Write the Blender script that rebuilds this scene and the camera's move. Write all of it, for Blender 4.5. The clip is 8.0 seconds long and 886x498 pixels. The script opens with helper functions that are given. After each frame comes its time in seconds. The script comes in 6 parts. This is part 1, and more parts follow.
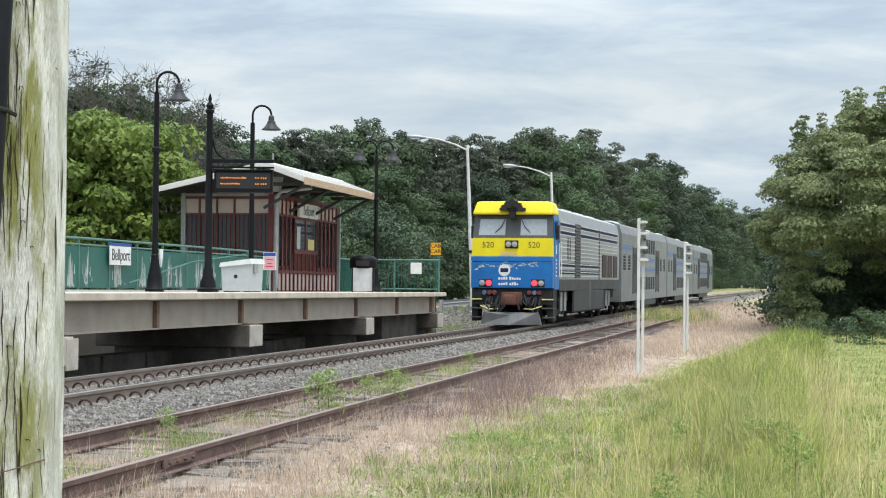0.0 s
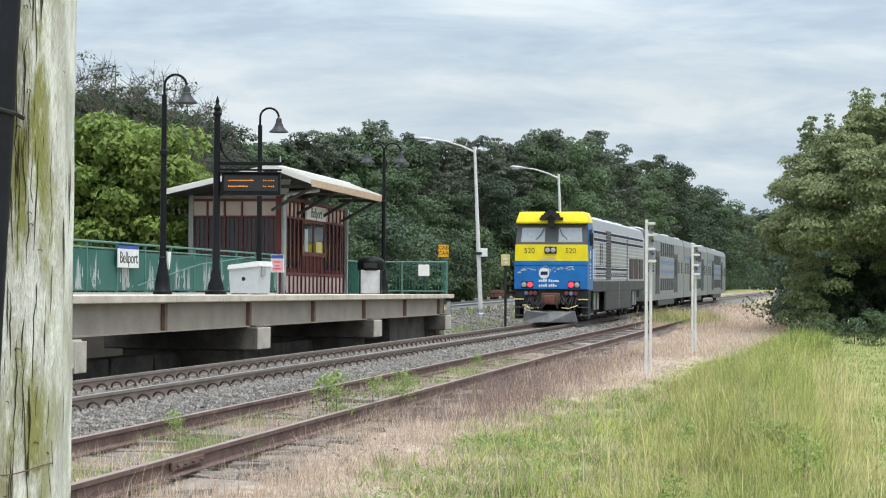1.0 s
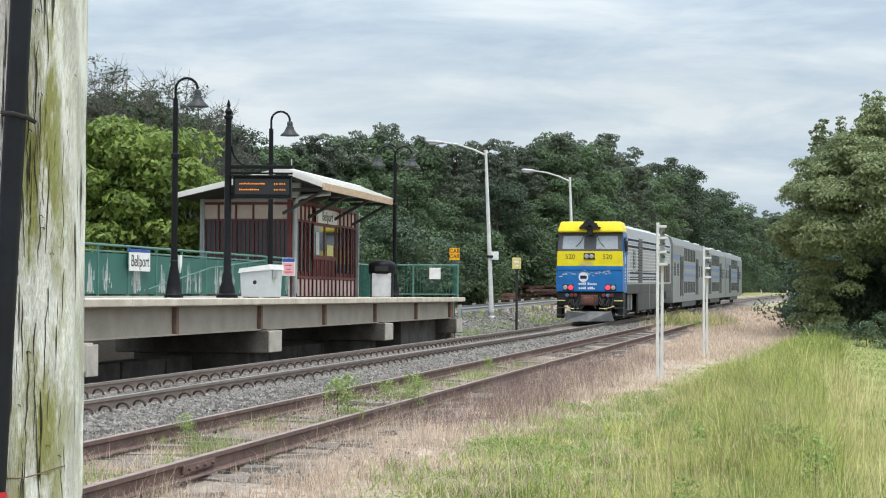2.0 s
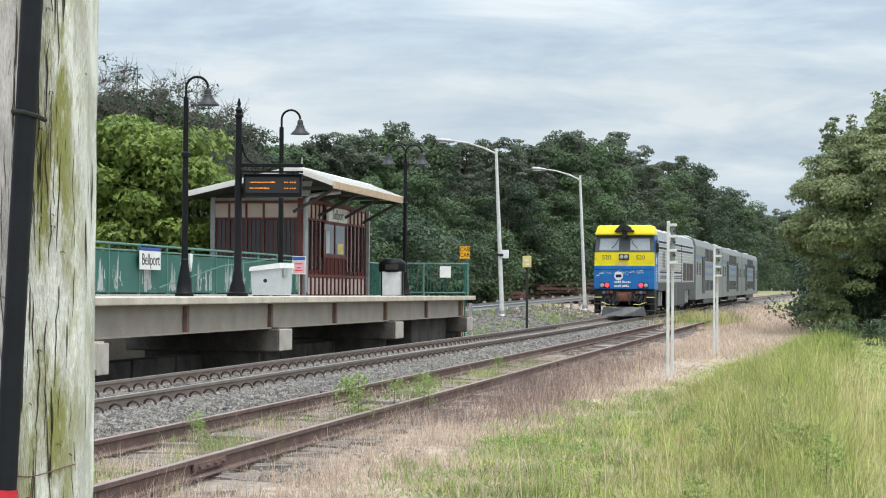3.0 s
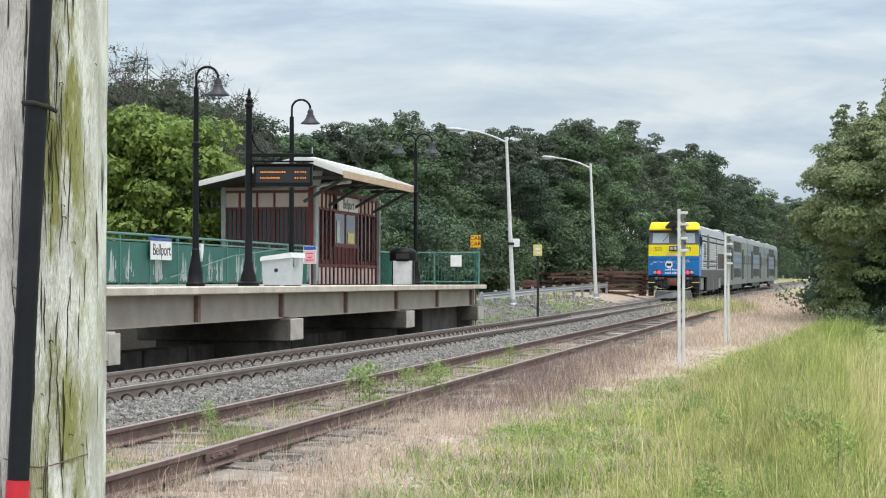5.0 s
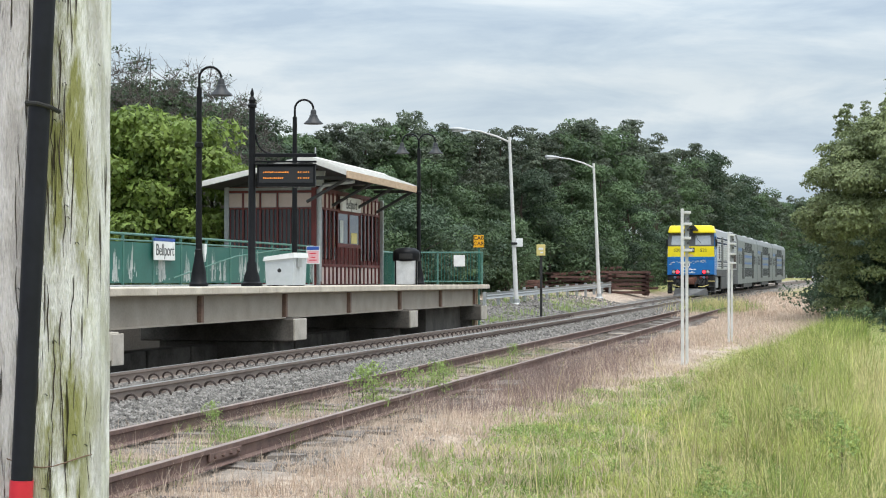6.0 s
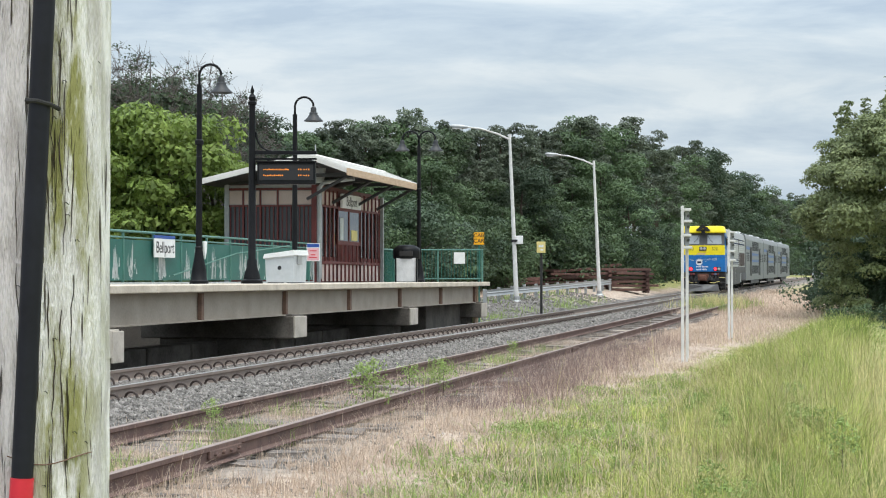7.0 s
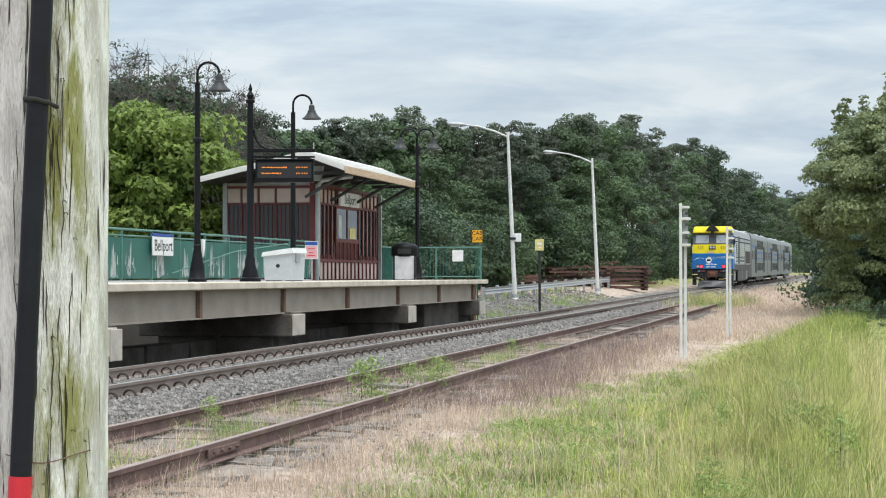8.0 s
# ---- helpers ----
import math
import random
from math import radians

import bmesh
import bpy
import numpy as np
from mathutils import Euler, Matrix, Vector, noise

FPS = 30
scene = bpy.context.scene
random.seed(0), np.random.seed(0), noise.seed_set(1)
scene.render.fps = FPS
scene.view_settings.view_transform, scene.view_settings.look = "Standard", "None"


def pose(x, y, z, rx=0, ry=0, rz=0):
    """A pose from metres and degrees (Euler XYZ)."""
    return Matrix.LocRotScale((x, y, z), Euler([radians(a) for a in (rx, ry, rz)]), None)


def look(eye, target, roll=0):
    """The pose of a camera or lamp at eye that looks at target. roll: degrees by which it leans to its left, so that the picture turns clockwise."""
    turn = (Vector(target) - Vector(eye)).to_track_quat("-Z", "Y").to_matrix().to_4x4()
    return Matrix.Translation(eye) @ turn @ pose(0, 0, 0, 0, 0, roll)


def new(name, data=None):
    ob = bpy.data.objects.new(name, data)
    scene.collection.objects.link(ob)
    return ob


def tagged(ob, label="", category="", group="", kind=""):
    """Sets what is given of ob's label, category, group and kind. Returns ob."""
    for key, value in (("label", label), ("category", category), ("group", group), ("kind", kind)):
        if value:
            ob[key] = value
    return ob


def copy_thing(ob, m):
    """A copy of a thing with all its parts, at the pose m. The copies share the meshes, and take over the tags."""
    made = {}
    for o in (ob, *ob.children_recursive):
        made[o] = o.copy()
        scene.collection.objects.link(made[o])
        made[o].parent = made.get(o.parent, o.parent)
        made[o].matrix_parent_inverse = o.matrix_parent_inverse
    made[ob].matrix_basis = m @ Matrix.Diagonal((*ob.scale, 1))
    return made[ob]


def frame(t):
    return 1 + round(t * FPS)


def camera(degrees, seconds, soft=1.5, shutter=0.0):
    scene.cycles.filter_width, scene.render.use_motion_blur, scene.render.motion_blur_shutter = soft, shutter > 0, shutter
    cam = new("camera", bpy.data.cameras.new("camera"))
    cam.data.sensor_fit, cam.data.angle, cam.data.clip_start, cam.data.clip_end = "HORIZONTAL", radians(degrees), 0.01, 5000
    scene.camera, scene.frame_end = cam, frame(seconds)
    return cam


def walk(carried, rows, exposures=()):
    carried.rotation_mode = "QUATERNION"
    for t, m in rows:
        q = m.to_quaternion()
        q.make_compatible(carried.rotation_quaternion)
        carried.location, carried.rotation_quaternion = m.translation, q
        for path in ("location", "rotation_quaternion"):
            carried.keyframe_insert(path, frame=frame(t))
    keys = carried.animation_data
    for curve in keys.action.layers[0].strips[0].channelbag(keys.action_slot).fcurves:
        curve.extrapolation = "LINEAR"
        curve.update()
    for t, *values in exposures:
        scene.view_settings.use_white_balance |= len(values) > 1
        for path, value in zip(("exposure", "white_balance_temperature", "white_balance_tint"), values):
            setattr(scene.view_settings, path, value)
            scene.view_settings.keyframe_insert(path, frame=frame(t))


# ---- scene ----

# camera: hand-held on one spot, panning and tilting a little
EYE = (0.0, 0.0, 1.33)
cam = camera(25.99, 8.0, soft=1.1)
AIM = [(0, -1.2878, 1.1949, 0.5121), (0.5, -1.1891, 1.2363, 0.4570), (1, -1.0584, 1.2508, 0.3810),
       (1.5, -0.8945, 1.2975, 0.3400), (3, -0.4186, 1.2957, 0.3365), (3.5, -0.3133, 1.1505, 0.2530),
       (4, -0.2383, 1.0312, 0.1728), (4.5, -0.1653, 0.9742, 0.1352), (6, -0.0050, 0.9623, 0.0240),
       (6.5, 0.0044, 0.9153, 0.0088), (7, 0.0, 0.8822, 0.0021), (7.5, -0.0131, 0.8416, -0.0688), (8, -0.0505, 0.8159, -0.0583)]


def aimed(yaw, pitch, roll):
    a, p = radians(yaw), radians(pitch)
    way = Vector((math.cos(p) * math.cos(a), math.cos(p) * math.sin(a), math.sin(p)))
    return look(EYE, Vector(EYE) + way * 10, roll)


walk(cam, [(t, aimed(y, p, r)) for t, y, p, r in AIM])

# ---- world and sun ----
SUN_EL, SUN_AZ = 70.0, -150.0   # azimuth counted from +x towards +y


def build_world():
    w = bpy.data.worlds.new("overcast_sky")
    scene.world = w
    w.use_nodes = True
    nt = w.node_tree
    nt.nodes.clear()
    N = lambda k, **kw: nt.nodes.new(k)
    out, bg = N("ShaderNodeOutputWorld"), N("ShaderNodeBackground")
    sky = N("ShaderNodeTexSky")
    sky.sky_type = "NISHITA"
    sky.sun_disc = False
    sky.sun_elevation = radians(SUN_EL)
    sky.sun_rotation = radians(90 - SUN_AZ)
    sky.air_density, sky.dust_density = 1.0, 1.5
    co, mp = N("ShaderNodeTexCoord"), N("ShaderNodeMapping")
    mp.inputs["Scale"].default_value = (3.0, 3.0, 15.0)
    n1, n2 = N("ShaderNodeTexNoise"), N("ShaderNodeTexNoise")
    n1.inputs["Scale"].default_value, n1.inputs["Detail"].default_value = 2.3, 8.0
    n1.inputs["Roughness"].default_value = 0.58
    n1.inputs["Distortion"].default_value = 0.35
    n2.inputs["Scale"].default_value, n2.inputs["Detail"].default_value = 0.8, 4.0
    r1, r2 = N("ShaderNodeValToRGB"), N("ShaderNodeValToRGB")
    e = r1.color_ramp.elements
    e[0].position, e[0].color = 0.36, (4.8, 5.8, 6.9, 1)
    e[1].position, e[1].color = 0.64, (7.75, 8.4, 8.75, 1)
    m = r1.color_ramp.elements.new(0.5)
    m.color = (6.1, 7.05, 7.85, 1)
    r2.color_ramp.elements[0].position, r2.color_ramp.elements[0].color = 0.35, (0.80, 0.80, 0.80, 1)
    r2.color_ramp.elements[1].position, r2.color_ramp.elements[1].color = 0.65, (0.97, 0.97, 0.97, 1)
    mix = N("ShaderNodeMix")
    mix.data_type = "RGBA"
    L = nt.links.new
    L(co.outputs["Generated"], mp.inputs["Vector"])
    L(mp.outputs["Vector"], n1.inputs["Vector"])
    L(mp.outputs["Vector"], n2.inputs["Vector"])
    L(n1.outputs["Fac"], r1.inputs["Fac"])
    L(n2.outputs["Fac"], r2.inputs["Fac"])
    L(r2.outputs["Color"], mix.inputs["Factor"])
    L(sky.outputs["Color"], mix.inputs["A"])
    L(r1.outputs["Color"], mix.inputs["B"])
    # an overcast vault is two to three times brighter overhead than at the horizon
    sep, up, mul = N("ShaderNodeSeparateXYZ"), N("ShaderNodeMapRange"), N("ShaderNodeVectorMath")
    L(co.outputs["Generated"], sep.inputs[0])
    L(sep.outputs["Z"], up.inputs["Value"])
    up.inputs["From Min"].default_value, up.inputs["From Max"].default_value = 0.1, 0.9
    up.inputs["To Min"].default_value, up.inputs["To Max"].default_value = 1.0, 3.0
    mul.operation = "MULTIPLY"
    L(mix.outputs["Result"], mul.inputs[0])
    L(up.outputs["Result"], mul.inputs[1])
    L(mul.outputs["Vector"], bg.inputs["Color"])
    bg.inputs["Strength"].default_value = 0.105
    L(bg.outputs["Background"], out.inputs["Surface"])
    s = bpy.data.lights.new("sun", "SUN")
    s.energy, s.angle, s.color = 2.55, radians(35), (1.0, 0.95, 0.87)
    ob = new("sun", s)
    a, el = radians(SUN_AZ), radians(SUN_EL)
    d = Vector((math.cos(el) * math.cos(a), math.cos(el) * math.sin(a), math.sin(el)))
    ob.matrix_world = look(d * 50, (0, 0, 0))


build_world()
scene.view_settings.exposure = 0.0

# ---- materials ----


def mat(name, a, b=None, rough=0.7, metal=0.0, scale=8.0, fine=60.0, bump=0.15, stretch=(1, 1, 1), spec=0.4, per_object=0.0, per_island=0.0, emit=None, coord="Object", contrast=0.25):
    """Two tones broken up at two scales, with fine relief."""
    b = b or tuple(c * 0.75 for c in a)
    m = bpy.data.materials.new(name)
    m.use_nodes = True
    nt = m.node_tree
    bs = nt.nodes["Principled BSDF"]
    N, L = nt.nodes.new, nt.links.new
    co, mp = N("ShaderNodeTexCoord"), N("ShaderNodeMapping")
    mp.inputs["Scale"].default_value = stretch
    L(co.outputs[coord], mp.inputs["Vector"])
    n1, n2 = N("ShaderNodeTexNoise"), N("ShaderNodeTexNoise")
    n1.inputs["Scale"].default_value, n1.inputs["Detail"].default_value = scale, 5
    n2.inputs["Scale"].default_value, n2.inputs["Detail"].default_value = fine, 3
    L(mp.outputs["Vector"], n1.inputs["Vector"])
    L(mp.outputs["Vector"], n2.inputs["Vector"])
    ad = N("ShaderNodeMath")
    ad.operation = "MULTIPLY_ADD"
    L(n2.outputs["Fac"], ad.inputs[0])
    ad.inputs[1].default_value = 0.45
    sub = N("ShaderNodeMath")
    sub.operation = "MULTIPLY_ADD"
    L(n1.outputs["Fac"], sub.inputs[0])
    sub.inputs[1].default_value, sub.inputs[2].default_value = 0.9, -0.17
    L(sub.outputs[0], ad.inputs[2])
    rp = N("ShaderNodeValToRGB")
    rp.color_ramp.elements[0].position, rp.color_ramp.elements[0].color = 0.5 - contrast, (*b, 1)
    rp.color_ramp.elements[1].position, rp.color_ramp.elements[1].color = 0.5 + contrast, (*a, 1)
    L(ad.outputs[0], rp.inputs["Fac"])
    col = rp.outputs["Color"]
    for amount, node, sock in ((per_object, "ShaderNodeObjectInfo", "Random"), (per_island, "ShaderNodeNewGeometry", "Random Per Island")):
        if amount:
            src, hs, mr = N(node), N("ShaderNodeHueSaturation"), N("ShaderNodeMapRange")
            L(src.outputs[sock], mr.inputs["Value"])
            mr.inputs["To Min"].default_value, mr.inputs["To Max"].default_value = 1 - amount, 1 + amount
            L(mr.outputs["Result"], hs.inputs["Value"])
            L(col, hs.inputs["Color"])
            col = hs.outputs["Color"]
    L(col, bs.inputs["Base Color"])
    bs.inputs["Roughness"].default_value, bs.inputs["Metallic"].default_value = rough, metal
    bs.inputs["Specular IOR Level"].default_value = spec
    if bump:
        bp = N("ShaderNodeBump")
        bp.inputs["Strength"].default_value, bp.inputs["Distance"].default_value = bump, 0.02
        L(ad.outputs[0], bp.inputs["Height"])
        L(bp.outputs["Normal"], bs.inputs["Normal"])
    if emit:
        bs.inputs["Emission Color"].default_value = (*emit[0], 1)
        bs.inputs["Emission Strength"].default_value = emit[1]
    return m


def leaf_mat(name, a, b, var=0.35, scale=0.6, contrast=0.25, each=0.0):
    m = mat(name, a, b, rough=0.55, scale=scale, fine=3.0, bump=0.0, per_island=var, per_object=each, spec=0.25, contrast=contrast)
    bs = m.node_tree.nodes["Principled BSDF"]
    bs.inputs["Subsurface Weight"].default_value = 0.0
    tr, mx = m.node_tree.nodes.new("ShaderNodeBsdfTranslucent"), m.node_tree.nodes.new("ShaderNodeMixShader")
    out = m.node_tree.nodes["Material Output"]
    L = m.node_tree.links.new
    src = bs.inputs["Base Color"].links[0].from_socket
    L(src, tr.inputs["Color"])
    mx.inputs[0].default_value = 0.3
    L(bs.outputs[0], mx.inputs[1])
    L(tr.outputs[0], mx.inputs[2])
    L(mx.outputs[0], out.inputs["Surface"])
    return m


def glass_mat(name, tint, rough=0.05):
    m = mat(name, tint, tint, rough=rough, bump=0.0, spec=0.45)
    return m


M_RAIL = mat("weathered_rail_steel", (0.27, 0.215, 0.18), (0.17, 0.13, 0.108), rough=0.7, metal=0.0, scale=3, fine=30)
M_RAILTOP = mat("polished_rail_head", (0.42, 0.40, 0.38), (0.28, 0.26, 0.25), rough=0.35, metal=0.8, scale=2, fine=20)
M_RUST = mat("rusty_rail_steel", (0.18, 0.112, 0.092), (0.085, 0.054, 0.047), rough=0.85, scale=5, fine=40, bump=0.4)
M_RUSTTOP = mat("rusty_rail_head", (0.30, 0.235, 0.205), (0.19, 0.14, 0.12), rough=0.6, metal=0.2, scale=4, fine=30)
M_TIE = mat("weathered_tie_timber", (0.25, 0.22, 0.195), (0.075, 0.062, 0.055), rough=0.95, scale=5, fine=50, bump=0.5, stretch=(6, 1, 6), per_object=0.25)
M_TIEC = mat("concrete_tie", (0.36, 0.34, 0.32), (0.24, 0.225, 0.21), rough=0.95, scale=5, fine=50, bump=0.3, per_object=0.15)
M_STONE = mat("ballast_stone", (0.27, 0.25, 0.228), (0.045, 0.041, 0.037), rough=0.95, scale=9, fine=60, bump=0.3, per_island=0.5)
M_CONC = mat("platform_concrete", (0.55, 0.50, 0.43), (0.34, 0.30, 0.255), rough=0.9, scale=2.5, fine=30, bump=0.25, per_object=0.06)
M_EDGE = mat("platform_edge_concrete", (0.66, 0.585, 0.48), (0.42, 0.355, 0.285), rough=0.9, scale=2.2, fine=26, bump=0.3)
# dirty concrete, darkened further to hold the deep shade beneath the deck
M_PIER_SHADED = mat("shaded_pier_concrete", (0.16, 0.142, 0.122), (0.045, 0.04, 0.034), rough=0.95, scale=2.0, fine=25, bump=0.3)
M_GIRDER = mat("beige_painted_girder", (0.35, 0.305, 0.252), (0.23, 0.193, 0.157), rough=0.7, scale=1.6, fine=22, bump=0.1)
M_GIRDERRUST = mat("rusted_girder_stiffener", (0.20, 0.125, 0.09), (0.10, 0.06, 0.045), rough=0.9, scale=5, fine=30)
M_GREEN = mat("green_fence_paint", (0.022, 0.135, 0.105), (0.014, 0.085, 0.07), rough=0.5, scale=1.4, fine=14, bump=0.05)
M_GREENRAIL = mat("faded_green_rail_paint", (0.10, 0.22, 0.18), (0.055, 0.15, 0.12), rough=0.5, scale=4, fine=30)
M_PEEL = mat("bare_peeled_metal", (0.56, 0.58, 0.56), (0.36, 0.40, 0.38), rough=0.6, scale=6, fine=40)
M_BLACK = mat("black_lamp_paint", (0.012, 0.0125, 0.014), (0.007, 0.007, 0.008), rough=0.45, scale=5, fine=40, bump=0.05, spec=0.12)
M_RED = mat("dark_red_paint", (0.165, 0.035, 0.03), (0.10, 0.022, 0.02), rough=0.55, scale=3, fine=30, bump=0.1)
M_PINK = mat("pale_pink_panel", (0.60, 0.50, 0.45), (0.48, 0.385, 0.345), rough=0.7, scale=3, fine=30)
M_ROOF = mat("pale_metal_roofing", (0.66, 0.65, 0.62), (0.50, 0.485, 0.455), rough=0.5, scale=1.5, fine=20, bump=0.05)
M_FASCIA = mat("tan_fascia_board", (0.58, 0.43, 0.30), (0.40, 0.28, 0.19), rough=0.8, scale=3, fine=25, stretch=(1, 4, 4))
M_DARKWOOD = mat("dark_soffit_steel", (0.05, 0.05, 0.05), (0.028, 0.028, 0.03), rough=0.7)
M_GLASS = glass_mat("shelter_glass", (0.035, 0.04, 0.042))
M_GREYPAINT = mat("grey_painted_steel", (0.34, 0.355, 0.35), (0.25, 0.26, 0.26), rough=0.5)
M_WHITE = mat("white_paint", (0.80, 0.80, 0.79), (0.66, 0.66, 0.64), rough=0.6, scale=4, fine=30, bump=0.08)
M_WHITEPOST = mat("weathered_white_post", (0.70, 0.69, 0.67), (0.52, 0.51, 0.49), rough=0.7, scale=4, fine=30)
M_BLUESIGN = mat("sign_blue", (0.03, 0.085, 0.33), (0.025, 0.07, 0.28), rough=0.5, bump=0)
M_INK = mat("sign_black_ink", (0.02, 0.02, 0.022), (0.015, 0.015, 0.016), rough=0.6, bump=0)
M_SIGNY = mat("sign_yellow", (0.85, 0.42, 0.015), (0.78, 0.37, 0.012), rough=0.5, bump=0)
M_SIGNTAN = mat("faded_yellow_sign", (0.72, 0.60, 0.22), (0.6, 0.5, 0.2), rough=0.6, bump=0)
M_GALV = mat("galvanised_steel", (0.44, 0.45, 0.45), (0.33, 0.34, 0.34), rough=0.5, metal=0.5, scale=4, fine=30)
M_LED = mat("amber_led", (0.8, 0.25, 0.03), (0.8, 0.25, 0.03), bump=0, emit=((1.0, 0.30, 0.05), 0.4))
M_TAIL = mat("red_marker_light", (0.8, 0.02, 0.03), (0.8, 0.02, 0.03), bump=0, emit=((1.0, 0.03, 0.05), 3.0))
M_LAMPGLASS = mat("headlight_glass", (0.42, 0.42, 0.41), (0.3, 0.3, 0.29), rough=0.15, bump=0, spec=0.8)
M_YELLOW = mat("train_yellow_paint", (0.86, 0.71, 0.015), (0.74, 0.58, 0.012), rough=0.4, scale=2, fine=20, bump=0.03)
M_BLUE = mat("train_blue_paint", (0.012, 0.165, 0.46), (0.01, 0.11, 0.34), rough=0.4, scale=2, fine=20, bump=0.03)
M_COACH = mat("brushed_coach_side", (0.27, 0.28, 0.285), (0.17, 0.18, 0.18), rough=0.5, metal=0.3, scale=1.5, fine=15, bump=0.03)
M_STEEL = mat("stainless_car_side", (0.40, 0.405, 0.41), (0.27, 0.275, 0.28), rough=0.42, metal=0.5, scale=1.5, fine=15, bump=0.03)
M_TRAINROOF = mat("light_grey_train_roof", (0.68, 0.69, 0.69), (0.52, 0.53, 0.53), rough=0.6, scale=1.2, fine=14)
M_UNDER = mat("sooty_underframe", (0.035, 0.034, 0.033), (0.016, 0.0155, 0.015), rough=0.85, scale=4, fine=30, bump=0.2)
M_UNDERGREY = mat("dusty_grey_skirt", (0.12, 0.12, 0.118), (0.065, 0.065, 0.064), rough=0.8, scale=2, fine=20)
M_DARKBLUE = mat("dark_blue_stripe", (0.025, 0.035, 0.085), (0.018, 0.025, 0.06), rough=0.7, bump=0, spec=0.1)
M_BLUESTRIPE = mat("bright_blue_stripe", (0.075, 0.17, 0.42), (0.05, 0.12, 0.32), rough=0.5, bump=0)
M_TRAINGLASS = mat("train_window_glass", (0.045, 0.048, 0.052), (0.035, 0.037, 0.04), rough=0.6, bump=0.0, spec=0.04)
M_WINDSCREEN = mat("windscreen_glass", (0.30, 0.33, 0.36), (0.22, 0.25, 0.28), rough=0.15, bump=0, spec=1.0)
M_SURROUND = mat("dark_grey_cab_paint", (0.075, 0.078, 0.082), (0.045, 0.047, 0.05), rough=0.5, scale=3, fine=25, bump=0.05)
M_OLIVEINK = mat("faded_number_paint", (0.16, 0.15, 0.03), (0.09, 0.085, 0.02), rough=0.6, bump=0)
M_SKIRT = mat("road_dust_grey_side", (0.08, 0.08, 0.078), (0.045, 0.045, 0.044), rough=0.75, scale=1.2, fine=12)
M_GRILLE = mat("sooty_brown_grille", (0.075, 0.055, 0.05), (0.04, 0.03, 0.028), rough=0.8)
M_COACHRIB = mat("dull_steel_rib", (0.30, 0.315, 0.315), (0.20, 0.21, 0.21), rough=0.5, metal=0.3, scale=1.5, fine=15, bump=0)
M_SHADE = mat("enamelled_lamp_shade", (0.035, 0.037, 0.04), (0.02, 0.021, 0.023), rough=0.5, scale=6, fine=40, bump=0.02, spec=0.35)
M_PIPE = mat("zinc_grey_pipe", (0.40, 0.42, 0.42), (0.30, 0.31, 0.31), rough=0.5, metal=0.3)
M_CLIP = mat("dark_spring_clip", (0.07, 0.05, 0.042), (0.035, 0.026, 0.022), rough=0.8)
M_PLOW = mat("dusty_pilot_plow", (0.20, 0.20, 0.20), (0.11, 0.11, 0.11), rough=0.7, scale=3, fine=25)
M_COUPLER = mat("rusty_coupler", (0.17, 0.075, 0.05), (0.09, 0.04, 0.03), rough=0.9)
M_CONDUIT = mat("black_plastic_conduit", (0.018, 0.019, 0.025), (0.012, 0.012, 0.015), rough=0.5, bump=0.03, spec=0.15)
M_REDTAPE = mat("red_tape", (0.62, 0.03, 0.05), (0.5, 0.02, 0.035), rough=0.4, bump=0.1)
M_BARK = mat("bark", (0.12, 0.095, 0.075), (0.055, 0.043, 0.035), rough=0.95, scale=5, fine=40, bump=0.6, stretch=(3, 3, 0.6))
M_TWIG = mat("bare_grey_branch", (0.13, 0.115, 0.105), (0.07, 0.06, 0.055), rough=0.95, bump=0.2)
M_LEAF_DARK = leaf_mat("dark_oak_leaf", (0.078, 0.114, 0.066), (0.036, 0.06, 0.036), 0.22, each=0.3)
M_LEAF_MID = leaf_mat("mid_green_leaf", (0.112, 0.166, 0.076), (0.052, 0.086, 0.042), 0.22, each=0.3)
M_LEAF_PINE = leaf_mat("pine_needle", (0.14, 0.168, 0.115), (0.068, 0.088, 0.06), 0.22, each=0.3)
M_LEAF_BRIGHT = leaf_mat("fresh_maple_leaf", (0.23, 0.30, 0.07), (0.08, 0.135, 0.028))
M_LEAF_NEAR = leaf_mat("dusty_green_leaf", (0.27, 0.31, 0.15), (0.11, 0.14, 0.06))
M_GRASS = leaf_mat("tall_green_grass", (0.47, 0.50, 0.15), (0.14, 0.21, 0.045), 0.6, 1.1, 0.15)
M_LAWN = leaf_mat("short_green_lawn", (0.22, 0.315, 0.065), (0.13, 0.215, 0.04), 0.3)
M_DRY = leaf_mat("dry_tan_grass", (0.66, 0.53, 0.42), (0.42, 0.32, 0.245), 0.35)
M_DEAD = leaf_mat("dead_weed_stalk", (0.30, 0.215, 0.19), (0.16, 0.11, 0.10), 0.3)
M_SEED = leaf_mat("seeding_straw_grass", (0.66, 0.58, 0.31), (0.38, 0.34, 0.14), 0.45, 0.8, 0.15)
M_WEED = leaf_mat("weed_leaf", (0.34, 0.42, 0.14), (0.19, 0.27, 0.08), 0.35)
M_OLDTIE = mat("old_brown_timber", (0.17, 0.09, 0.072), (0.05, 0.03, 0.027), rough=0.95, per_object=0.6, bump=0.3)


